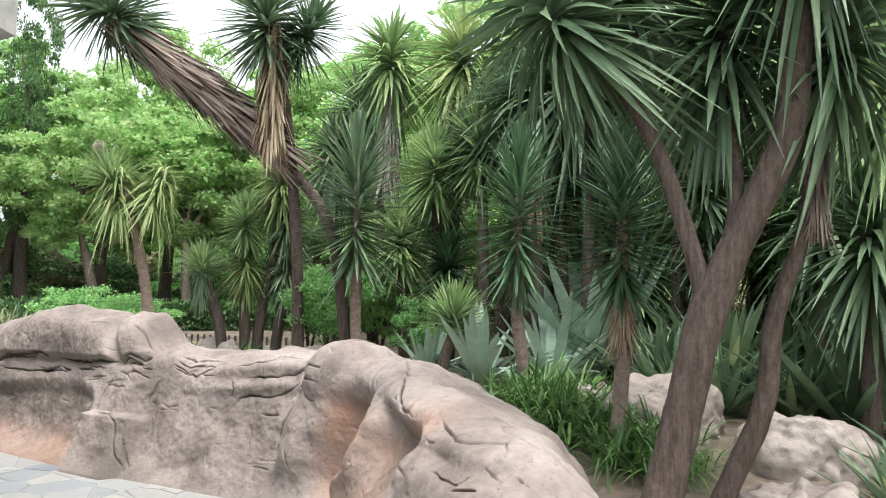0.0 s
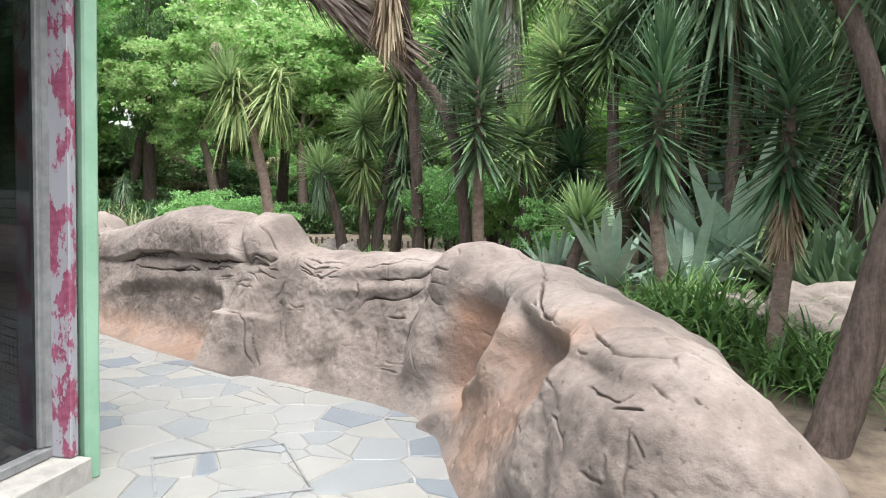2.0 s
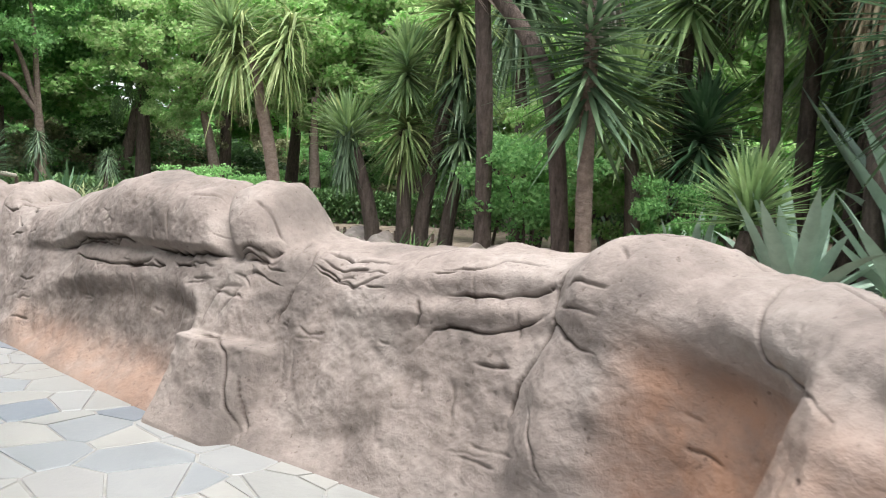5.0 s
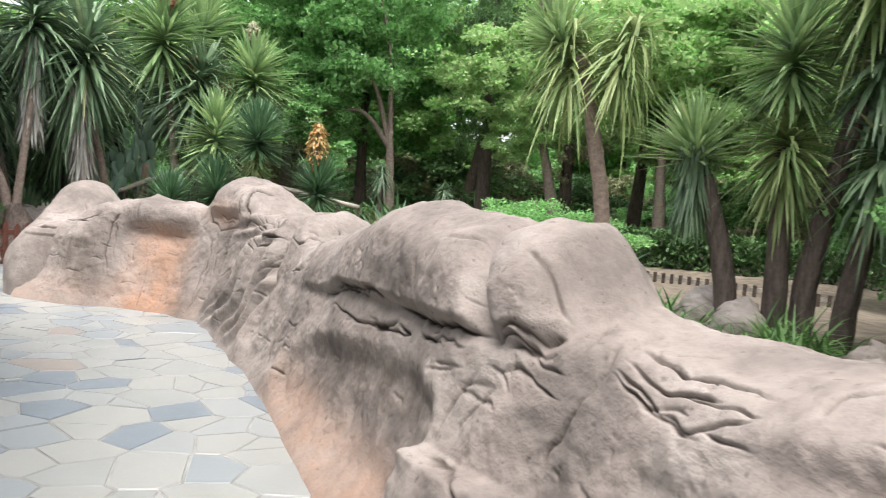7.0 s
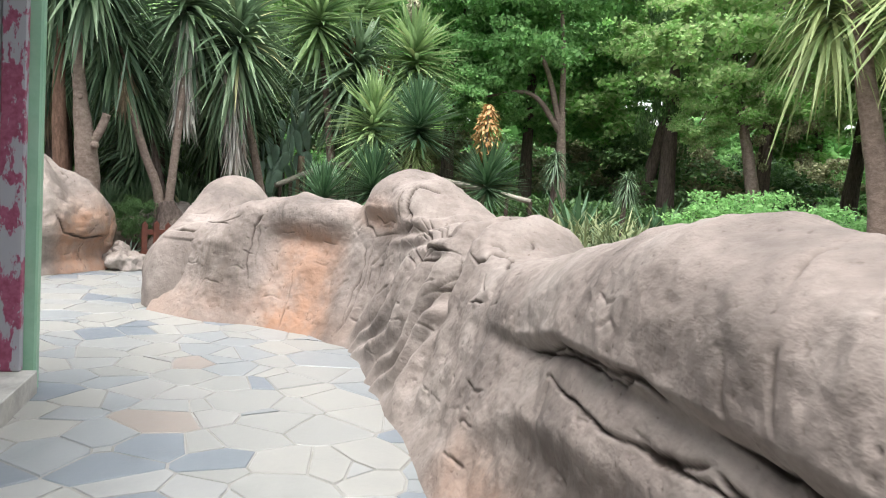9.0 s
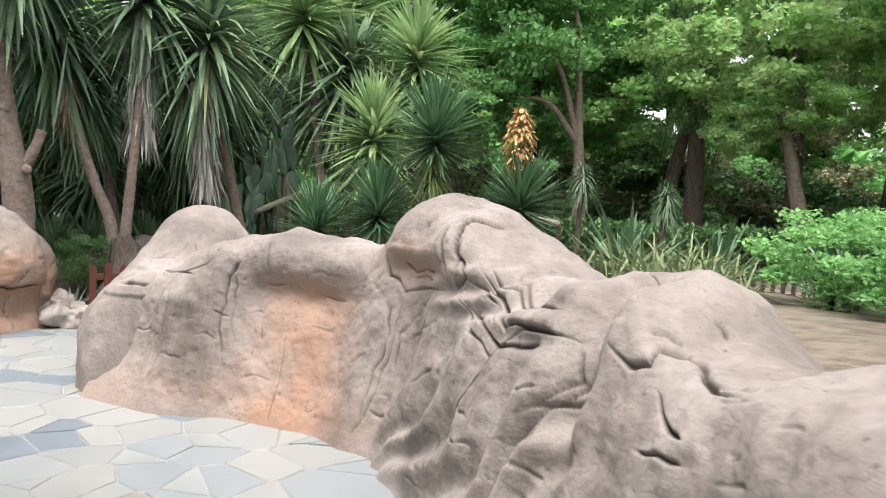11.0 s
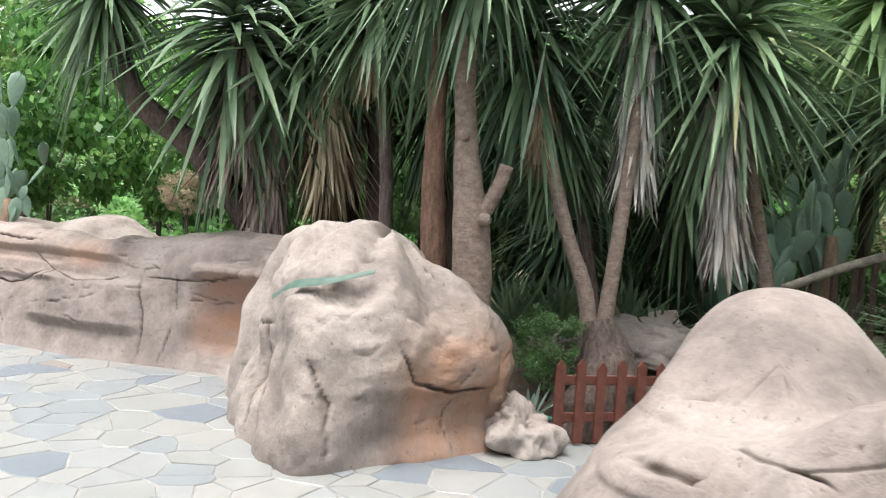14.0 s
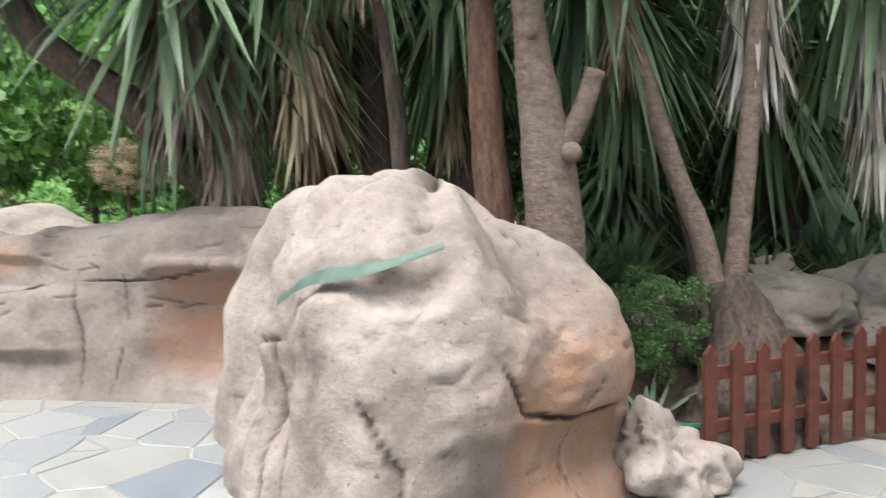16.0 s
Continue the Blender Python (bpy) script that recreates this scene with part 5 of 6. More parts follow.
# cluster of short bright yuccas on curved stems
for pts, heads, lab in [
        ([(-2.95, 9.85, -0.05), (-3.0, 9.8, 1.0), (-3.18, 9.74, 1.7)], [((-3.24, 9.73, 1.85), (-0.1, 0, 1), 0.68, "tuft", YUCCA_BRIGHT), ((-3.24, 9.73, 1.75), UP, 0.5, "skirt", YUCCA)], "young bright green yucca on a curved stem"),
        ([(-2.72, 9.9, -0.05), (-2.73, 9.9, 1.0), (-2.76, 9.89, 1.9)], [((-2.76, 9.89, 2.45), UP, 0.75, "head", YUCCA_BRIGHT), ((-2.75, 9.89, 1.9), UP, 0.62, "mop", YUCCA_YELLOW)], "bright yucca with yellowing lower leaves"),
        ([(-2.55, 9.95, -0.05), (-2.58, 9.95, 1.0), (-2.4, 10.0, 2.2)], [((-2.36, 10.0, 2.95), UP, 0.8, "mop", YUCCA_YELLOW), ((-2.3, 10.1, 2.45), UP, 0.75, "mop", YUCCA)], "bushy yucca with pale drooping leaves"),
        ([(-2.4, 10.0, -0.05), (-2.35, 10.0, 1.0), (-2.25, 10.0, 1.6)], [((-2.25, 10.03, 1.85), UP, 0.7, "mop", YUCCA)], "low dark yucca with hanging leaves"),
        ([(-0.7, 9.88, -0.05), (-0.72, 9.88, 1.2), (-0.8, 9.87, 2.0)], [((-0.8, 9.87, 2.25), UP, 1.0, "head", YUCCA_BRIGHT)], "yucca with a bright green head"),
        ([(-0.2, 9.91, -0.05), (-0.25, 9.91, 1.0), (-0.2, 9.9, 1.7)], [((-0.2, 9.9, 1.95), UP, 0.95, "head", YUCCA_BLUE)], "low yucca with grey-green leaves"),
        ([(-0.3, 10.3, -0.05), (-0.35, 10.2, 2.0), (-0.37, 10.0, 3.0)], [((-0.37, 9.9, 3.15), UP, 1.1, "head", YUCCA_BRIGHT), ((0.0, 9.95, 3.5), (0.3, 0, 1), 1.0, "head", YUCCA)], "tall yucca with two green heads"),
        ([(0.3, 9.6, -0.05), (0.25, 9.5, 2.0), (0.2, 9.45, 3.2)], [((0.18, 9.45, 3.35), UP, 1.1, "head", YUCCA_BRIGHT), ((0.5, 9.45, 3.9), (0.3, 0, 1), 1.1, "mop", YUCCA)], "tall yucca in the thicket"),
        ([(1.5, 9.4, -0.05), (1.6, 9.4, 2.2), (1.7, 9.36, 3.6)], [((1.7, 9.36, 4.2), UP, 1.25, "mop", YUCCA), ((1.7, 9.36, 3.5), UP, 1.0, "rope", DEAD_GREY)], "yucca with a pale beard of dead leaves"),
        ([(0.9, 9.0, -0.05), (0.85, 9.0, 2.0), (0.8, 9.0, 3.3)], [((0.8, 9.0, 3.9), UP, 1.2, "mop", YUCCA), ((0.8, 9.0, 3.2), UP, 0.9, "rope", DEAD)], "yucca with brown dead leaves under its head"),
        ([(2.6, 8.8, -0.05), (2.6, 8.8, 1.5), (2.65, 8.8, 2.6)], [((2.65, 8.8, 2.9), UP, 1.3, "head", YUCCA), ((2.65, 8.8, 2.2), UP, 0.8, "mop", YUCCA)], "dark yucca in the thicket"),
        ([(3.6, 8.2, -0.05), (3.6, 8.2, 1.5), (3.6, 8.2, 2.2)], [((3.6, 8.2, 2.5), UP, 1.3, "mop", YUCCA), ((3.9, 8.2, 3.6), UP, 1.3, "head", YUCCA_BRIGHT)], "dark yucca in the thicket"),
        ([(3.3, 6.6, -0.05), (3.3, 6.6, 1.2), (3.3, 6.6, 2.0)], [((3.3, 6.6, 2.1), UP, 1.2, "mop", YUCCA), ((3.4, 6.5, 3.3), UP, 1.2, "mop", YUCCA_BRIGHT)], "bushy yucca behind the leaning trunks"),
        ([(4.6, 7.2, -0.05), (4.6, 7.2, 1.4), (4.6, 7.2, 2.4)], [((4.6, 7.2, 2.6), UP, 1.4, "mop", YUCCA), ((4.6, 7.2, 1.4), UP, 1.2, "mop", YUCCA)], "dark yucca in the thicket"),
        ([(-0.9, 12.2, -0.05), (-0.95, 12.2, 1.5), (-1.0, 12.2, 2.6)], [((-1.3, 12.2, 1.8), (-0.3, 0, 1), 1.0, "mop", YUCCA_BLUE), ((-0.5, 12.1, 3.1), UP, 1.3, "mop", YUCCA)], "shaggy yucca with fan-like leaves"),
        ([(-1.9, 11.6, -0.05), (-1.9, 11.6, 2.0), (-2.0, 11.6, 3.4)], [((-2.0, 11.6, 3.6), UP, 1.3, "mop", YUCCA), ((-1.6, 11.6, 4.3), UP, 1.2, "head", YUCCA)], "tall dark yucca behind the cluster"),
        ([(-1.3, 10.9, -0.05), (-1.2, 10.9, 2.4), (-1.1, 10.8, 4.4)], [((-1.1, 10.8, 4.8), UP, 1.3, "mop", YUCCA_BRIGHT), ((-1.1, 10.8, 3.9), UP, 1.1, "rope", DEAD_PALE)], "tall yucca with a pale beard below its head"),
        ([(-0.2, 10.6, -0.05), (-0.15, 10.6, 2.4), (-0.1, 10.5, 4.3)], [((-0.1, 10.5, 4.7), (0.1, -0.1, 1), 1.35, "mop", YUCCA_YELLOW), ((-0.1, 10.5, 3.8), UP, 1.0, "rope", DEAD_GREY)], "tall yucca with yellowing leaves and a beard"),
        ([(0.7, 10.3, -0.05), (0.7, 10.3, 2.4), (0.75, 10.2, 4.5)], [((0.75, 10.2, 4.9), UP, 1.35, "mop", YUCCA_BRIGHT), ((0.75, 10.2, 4.0), UP, 1.2, "rope", DEAD)], "tall yucca with a brown beard below its head"),
        ([(-0.2, 8.2, -0.05), (-0.15, 8.3, 0.8), (-0.05, 8.4, 1.2)], [((-0.05, 8.4, 1.35), UP, 0.8, "tuft", YUCCA_BRIGHT)], "short bright yucca in the bed")]:
    yucca(pts, [0.085, 0.07, 0.055], [(a, d, s, k, mat, "dead_leaf_skirt" if k == "rope" else "crown") for a, d, s, k, mat in heads], lab, BARK)

# forked trunk that leans over the wall's near end
big = [(1.12, 4.9, -0.05), (1.32, 4.96, 0.52), (1.44, 4.93, 1.07), (1.54, 4.9, 1.53), (1.68, 4.86, 1.92), (1.93, 4.77, 2.52), (1.98, 4.75, 3.06), (2.02, 4.73, 3.7)]
root = yucca(big, [0.14, 0.115, 0.105, 0.11, 0.095, 0.09, 0.085, 0.08],
             [((0.64, 5.06, 3.35), (-0.6, 0.2, 0.75), 1.15, "mop", YUCCA, "crown"), ((1.72, 5.2, 3.3), (0.1, 0, 1), 1.2, "mop", YUCCA, "crown"),
              ((1.1, 5.3, 3.7), (-0.2, 0, 1), 1.1, "head", YUCCA, "crown"), ((2.05, 4.75, 3.95), UP, 1.2, "mop", YUCCA, "crown")],
             "large forked yucca trunk with rough dark bark", BARK, sides=14)
for pts, rad in (([(1.53, 4.9, 1.5), (1.51, 4.91, 1.72), (1.39, 4.94, 2.15), (1.23, 4.98, 2.59), (0.93, 5.03, 3.08), (0.66, 5.06, 3.3)], [0.075, 0.058, 0.05, 0.046, 0.042, 0.04]),
                 ([(1.66, 4.88, 1.8), (1.72, 4.95, 2.3), (1.73, 5.1, 2.8), (1.72, 5.2, 3.3)], [0.055, 0.042, 0.04, 0.038])):
    v, f = tube([Vector(q) - Vector(big[0]) for q in pts], rad, 10, seed=3)
    part_of("limb", mesh_from("limb", v, f, BARK), root)
yucca([(1.6, 5.3, -0.05), (1.75, 5.25, 0.43), (1.96, 5.18, 0.99), (2.02, 5.16, 1.53), (2.16, 5.11, 2.01), (2.22, 5.08, 2.5), (2.33, 5.05, 3.0)],
      [0.085, 0.07, 0.065, 0.055, 0.045, 0.04, 0.036], [((2.35, 5.03, 3.15), (0.3, 0, 1), 1.05, "mop", YUCCA, "crown"), ((2.24, 5.08, 2.35), UP, 0.42, "rope", DEAD_GREY, "dead_leaf_skirt")],
      "slender crooked yucca trunk with shaggy dead leaves", BARK)


def spike(at, height, radius, material, label, stem=0.25, name="flower_spike"):
    """An upright cluster of many small petals on a stalk."""
    root = empty(name, at, label, "flower")
    r = np.random.default_rng(int(abs(at[0] * 31)) + 2)
    v, f = tube([(0, 0, -stem), (0, 0, height * 0.5), (0, 0, height * 0.95)], [0.022, 0.015, 0.006], 6, rough=0)
    part_of("stalk", mesh_from("stalk", v, f, BARK_PALE), root)
    n = 420
    u = r.uniform(0, 1, n)
    az = r.uniform(0, 6.283, n)
    rad = radius * np.sin(np.clip(u, 0.06, 0.97) * np.pi) ** 0.7 * r.uniform(0.3, 1, n)
    o = np.stack([rad * np.cos(az), rad * np.sin(az), u * height], axis=1)
    d = np.stack([np.cos(az), np.sin(az), r.uniform(-1.2, 0.2, n)], axis=1)
    pv, pf = blades(o, d, np.full(n, 0.06), np.full(n, 0.035), np.full(n, 0.3), 0.3, (0.5, 1.0, 0.2))
    tagged(part_of("petals", mesh_from("petals", pv, pf, material, False), root), kind="stuff")
    return root


spike((0.86, 8.95, 2.75), 0.75, 0.16, FLOWER, "hanging orange dry yucca blossom cluster", 0.3)
spike((1.75, 9.2, 2.85), 0.9, 0.2, FLOWER, "hanging orange dry yucca blossom cluster", 0.3)


def agave(at, size, count, label, upright=0.0):
    """Broad fleshy leaves in a rosette, some folded over."""
    root = empty("agave", (at[0], at[1], float(bed_height(at[0], at[1])[0]) - 0.03), label, "plant", "agaves behind the wall")
    r = np.random.default_rng(int(abs(at[0] * 100)) + 9)
    for k in range(count):
        az, el = k * 2.399, radians(r.uniform(22, 80) * (1 - upright) + 70 * upright)
        d = np.array([[math.cos(az) * math.cos(el), math.sin(az) * math.cos(el), math.sin(el)]])
        v, f = blades(np.array([[0.06 * math.cos(az), 0.06 * math.sin(az), 0.05]]), d, np.array([size * r.uniform(0.75, 1.1)]), np.array([size * 0.105]),
                      np.array([r.choice([0.1, 0.25, 0.9]) * (1 - upright)]), 0.3, (0.6, 0.8, 1.0, 0.95, 0.8, 0.5, 0.03))
        me = mesh_from("leaf", v, f, AGAVE)
        part_of("leaf", me, root)
    return root


agave((0.25, 8.35), 1.05, 26, "large blue-grey agave with folded fleshy leaves")
agave((1.0, 8.5), 1.1, 26, "large blue-grey agave with curling leaves")
agave((1.5, 9.0), 1.9, 22, "tall blue-grey agave with upright leaves", 0.6)
agave((-0.35, 8.9), 0.8, 20, "small blue-grey agave by the wall")


def tuft(at, size, kind, material, label, name="grass_tuft", group="tufts in the beds"):
    root = empty(name, (at[0], at[1], float(bed_height(at[0], at[1])[0]) - 0.03), label, "plant", group)
    part_of("leaves", crown_mesh(kind, material), root, "", Matrix.LocRotScale((0, 0, 0), Euler((0, 0, at[0] * 3.7)), (size,) * 3))
    return root


for x, y, sz in ((0.95, 6.6, 1.25), (1.15, 6.35, 1.1), (0.75, 6.75, 1.2), (1.5, 6.3, 1.0), (1.0, 6.95, 1.2), (1.35, 5.95, 0.9), (0.6, 7.0, 1.1), (1.55, 5.9, 0.8)):
    tuft((x, y), sz, "grass", GRASS, "arching green strap leaved tuft behind the wall")
for x, y, sz in ((2.4, 7.4, 1.3), (2.0, 7.9, 1.5), (3.0, 7.4, 1.4), (3.5, 5.8, 1.4), (2.9, 5.4, 1.0), (3.4, 5.2, 1.1), (1.9, 8.4, 1.5)):
    tuft((x, y), sz, "sword", YUCCA, "dark sword leaved plant in the thicket", "sword_plant")
tuft((3.0, 5.0), 1.0, "grass", SAGE, "dry grey grass tuft by the rocks")

# planting bed behind the long wall
for at, size, kind, mat, lab in [
        ((-1.6, 9.6, 0.75), (0.75, 0.6, 0.6), "bush", TREE_MID, "green leafy shrub in the bed"), ((-2.0, 10.3, 0.8), (0.7, 0.6, 0.6), "bush", TREE_MID, "green leafy shrub in the bed"),
        ((-1.1, 10.6, 0.8), (0.8, 0.6, 0.8), "airy", TREE_LIGHT, "loose light green shrub in the bed"), ((-0.4, 9.3, 0.5), (0.5, 0.4, 0.5), "bush", TREE_MID, "low green shrub behind the wall"),
        ((-1.6, 11.0, 1.1), (0.5, 0.5, 0.7), "airy", TREE_LIGHT, "loose light green shrub in the bed"),
        ((-7.6, 14.6, 0.5), (1.0, 0.8, 0.65), "bush", TREE_MID, "green shrub with small white flowers"), ((-6.7, 14.2, 0.4), (0.9, 0.8, 0.6), "bush", TREE_MID, "green shrub with small white flowers"),
        ((-5.8, 13.3, 0.35), (0.8, 0.7, 0.5), "bush", TREE_MID, "low green shrub in the bed"), ((-13.95, 9.8, 0.42), (0.45, 0.42, 0.5), "fine", TREE_DARK, "dense dark green bush by the end block"),
        ((-13.4, 11.4, 0.4), (0.5, 0.5, 0.45), "fine", TREE_DARK, "dense dark bush behind the gate")]:
    shrub(at, size, kind, mat, lab, "shrubs in the beds")
for x, y, sz, k, mat, lab in [
        (-3.3, 9.3, 0.9, "grass", GRASS, "bright green grass tuft in the bed"), (-2.5, 9.35, 0.8, "grass", GRASS, "bright green grass tuft in the bed"), (-3.6, 9.7, 0.8, "grass", GRASS, "bright green grass tuft in the bed"),
        (-9.83, 14.48, 1.5, "sword", YUCCA_BLUE, "grey-green sword leaved rosette"), (-9.3, 15.6, 1.4, "sword", YUCCA_BLUE, "grey-green sword leaved rosette"), (-7.9, 15.7, 1.6, "sword", YUCCA_BLUE, "grey-green sword leaved rosette"),
        (-7.0, 16.0, 1.5, "sword", YUCCA_BLUE, "grey-green sword leaved rosette"), (-6.3, 15.0, 1.3, "sword", YUCCA_BLUE, "grey-green sword leaved rosette"),
        (-9.5, 14.2, 1.7, "grass", SAGE, "sage coloured dry tuft"), (-9.0, 14.4, 1.6, "grass", SAGE, "sage coloured dry tuft"), (-8.6, 13.8, 1.3, "grass", SAGE, "sage coloured dry tuft")]:
    tuft((x, y), sz, k, mat, lab)

# ---------------------------------------------------------------- plants round the far end
yucca([(-10.95, 12.5, -0.05), (-10.9, 12.4, 0.9), (-10.8, 12.3, 1.6)], [0.12, 0.1, 0.09], [((-10.8, 12.3, 2.15), UP, 1.15, "ball", YUCCA_BLUE, "crown"), ((-10.8, 12.3, 1.75), UP, 0.45, "droop", YUCCA_YELLOW, "lower_leaves")], "round dark green yucca head above the wall")
yucca([(-11.15, 11.87, -0.05), (-11.15, 11.87, 0.7)], [0.1, 0.08], [((-11.15, 11.87, 1.3), UP, 1.05, "ball", YUCCA_BLUE, "crown")], "low spiky yucca behind the wall")
yucca([(-11.75, 11.5, -0.05), (-11.75, 11.5, 0.5)], [0.1, 0.08], [((-11.75, 11.5, 1.1), UP, 0.95, "ball", YUCCA_BLUE, "crown")], "low spiky yucca behind the wall")
yucca([(-10.14, 12.97, -0.05), (-10.14, 12.97, 0.9)], [0.1, 0.08], [((-10.14, 12.97, 1.45), UP, 1.05, "ball", YUCCA_BLUE, "crown")], "spiky yucca that bears an orange flower spike")
spike((-10.17, 12.93, 1.72), 0.75, 0.17, FLOWER, "dry orange yucca flower spike", 0.35)
for pts, heads, lab in [
        ([(-13.2, 14.2, -0.05), (-13.2, 14.1, 2.0), (-13.25, 14.05, 3.2)], [((-13.25, 14.05, 3.45), UP, 1.25, "head", YUCCA_BRIGHT), ((-13.5, 13.76, 2.7), (-0.2, -0.3, 0.9), 1.1, "head", YUCCA_BRIGHT)], "bright yucca with pale flower heads"),
        ([(-14.0, 13.2, -0.05), (-14.1, 13.0, 2.0), (-14.18, 12.8, 3.6)], [((-14.18, 12.74, 4.0), UP, 1.35, "head", YUCCA_BRIGHT), ((-13.83, 13.29, 3.2), (0.3, 0, 1), 1.2, "mop", YUCCA)], "tall yucca with bright spreading heads"),
        ([(-14.0, 12.0, -0.05), (-13.9, 11.5, 1.8), (-13.75, 11.2, 2.6)], [((-13.8, 11.15, 3.3), UP, 1.3, "mop", YUCCA), ((-13.75, 11.1, 2.2), (0, -0.1, 1), 1.0, "rope", DEAD_PALE)], "yucca with a brown skirt on a thick trunk"),
        ([(-13.85, 10.15, -0.05), (-13.8, 10.2, 0.9), (-13.76, 10.28, 1.98), (-13.85, 10.4, 3.2)], [((-14.0, 10.45, 3.7), UP, 1.2, "mop", YUCCA), ((-13.9, 10.4, 2.75), UP, 1.0, "rope", DEAD_PALE)], "slim pale yucca trunk with a long grey beard"),
        ([(-13.75, 10.0, -0.05), (-13.85, 10.07, 0.88), (-13.93, 9.85, 1.59), (-14.0, 9.65, 2.3), (-14.2, 9.6, 3.0)], [((-14.3, 9.55, 3.2), UP, 1.25, "mop", YUCCA), ((-14.05, 9.62, 2.4), UP, 0.5, "skirt", DEAD)], "curved slim yucca trunk with a drooping head"),
        ([(-14.3, 10.4, -0.05), (-14.35, 10.3, 0.9), (-14.6, 10.1, 2.2)], [((-14.7, 10.0, 2.6), UP, 1.0, "mop", YUCCA)], "slim yucca trunk in shade"),
        ([(-16.4, 8.6, -0.05), (-16.4, 8.53, 1.49), (-16.42, 8.45, 2.73), (-16.43, 8.19, 3.7)], [((-16.4, 8.0, 4.1), UP, 1.4, "mop", YUCCA), ((-16.44, 8.0, 3.1), (0, -0.2, 1), 1.0, "skirt", DEAD)], "upright grey yucca trunk with dark head"),
        ([(-16.3, 7.7, -0.05), (-16.4, 7.3, 1.15), (-16.35, 6.6, 2.1), (-16.25, 5.95, 2.63), (-16.2, 5.7, 3.3)], [((-16.2, 5.6, 3.8), UP, 1.2, "mop", YUCCA), ((-16.2, 6.9, 3.45), (0.2, -0.1, 1), 1.75, "mop", YUCCA), ((-16.3, 7.6, 3.4), (0.2, 0.2, 1), 1.5, "mop", YUCCA), ((-16.35, 7.3, 2.3), UP, 1.4, "rope", DEAD_GREY), ((-16.25, 7.9, 2.6), (0, -0.15, 1), 1.35, "skirt", DEAD), ((-16.2, 7.0, 2.75), UP, 1.25, "skirt", DEAD_GREY)], "leaning dark yucca trunk with a heavy head"),
        ([(-17.4, 8.2, -0.05), (-17.4, 8.2, 2.0), (-17.4, 8.0, 3.4)], [((-17.4, 8.0, 3.8), UP, 1.5, "mop", YUCCA), ((-17.3, 7.4, 3.0), UP, 1.2, "mop", YUCCA)], "shaded yucca behind the trunks"),
        ([(-16.4, 9.3, -0.05), (-16.4, 9.3, 1.5), (-16.4, 9.1, 2.9)], [((-16.3, 9.2, 3.4), UP, 1.4, "mop", YUCCA), ((-16.35, 9.15, 2.4), UP, 0.9, "rope", DEAD)], "shaded yucca with a brown beard"),
        ([(-16.0, 10.8, -0.05), (-16.0, 10.8, 1.5), (-16.0, 10.8, 2.6)], [((-16.0, 10.8, 3.0), UP, 1.5, "mop", YUCCA), ((-16.2, 10.6, 1.6), UP, 1.1, "mop", YUCCA)], "shaded yucca in the thicket"),
        ([(-15.6, 12.0, -0.05), (-15.6, 12.0, 1.5), (-15.6, 12.0, 3.4)], [((-15.6, 12.0, 3.8), UP, 1.5, "mop", YUCCA), ((-16.4, 12.3, 2.3), UP, 1.4, "mop", YUCCA)], "shaded yucca behind the cacti"),
        ([(-15.3, 14.3, -0.05), (-15.3, 14.3, 2.5), (-15.2, 14.2, 4.0)], [((-15.2, 14.2, 4.4), UP, 1.5, "head", YUCCA_BRIGHT), ((-14.9, 14.3, 3.2), UP, 1.3, "head", YUCCA)], "tall yucca with bright heads"),
        ([(-12.4, 12.9, -0.05), (-12.4, 12.9, 1.0), (-12.4, 12.8, 1.9)], [((-12.4, 12.7, 2.2), UP, 1.1, "head", YUCCA_BRIGHT)], "bright spreading yucca behind the rail")]:
    yucca(pts, [0.085, 0.06, 0.05] if pts[0][0] > -16 else [0.17, 0.14, 0.11],
          [(a, d, s * (1.0 if k in ("rope", "skirt") else 1.28), k, mat, "dead_leaf_skirt" if k in ("rope", "skirt") else "crown") for a, d, s, k, mat in heads], lab, BARK_PALE if -14.1 < pts[0][0] < -13.6 else BARK)
spike((-13.3, 14.0, 4.1), 0.4, 0.1, FLOWER_WHITE, "cream yucca flower head", 0.3)
for at in ((-13.5, 13.6, 3.05), (-13.9, 13.2, 3.45), (-14.0, 12.7, 4.5)):
    spike(at, 0.28, 0.15, FLOWER_PINK, "faded pink yucca flower cluster", 0.3)

# stout knotted trunk with a cut branch, beside a red fibrous one
root = yucca([(-13.75, 9.1, -0.05), (-13.72, 9.08, 0.8), (-13.7, 9.03, 1.5), (-13.72, 8.95, 2.2), (-13.72, 8.9, 2.9), (-13.65, 9.0, 3.5)], [0.2, 0.165, 0.14, 0.085, 0.08, 0.07],
             [((-13.6, 9.0, 4.0), UP, 1.6, "mop", YUCCA, "crown")], "stout pale yucca trunk with knots and a cut branch", BARK_PALE, sides=18)
o = Vector((-13.75, 9.1, -0.05))
v, f = tube([Vector(q) - o for q in ((-13.66, 9.08, 1.6), (-13.62, 9.18, 1.78), (-13.6, 9.25, 2.0))], [0.075, 0.055, 0.055], 10)
part_of("cut_branch", mesh_from("cut_branch", v, f, BARK_PALE), root, "sawn-off branch stub")
for (x, y, z), rr in (((-13.54, 9.1, 1.58), 0.05), ((-13.63, 8.92, 2.2), 0.045)):
    v, f = tube([Vector(q) - o for q in ((x - 0.06, y, z), (x, y, z), (x + 0.035, y - 0.01, z))], [rr, rr * 1.05, rr * 0.6], 12)
    part_of("knot", mesh_from("knot", v, f, BARK_PALE), root)
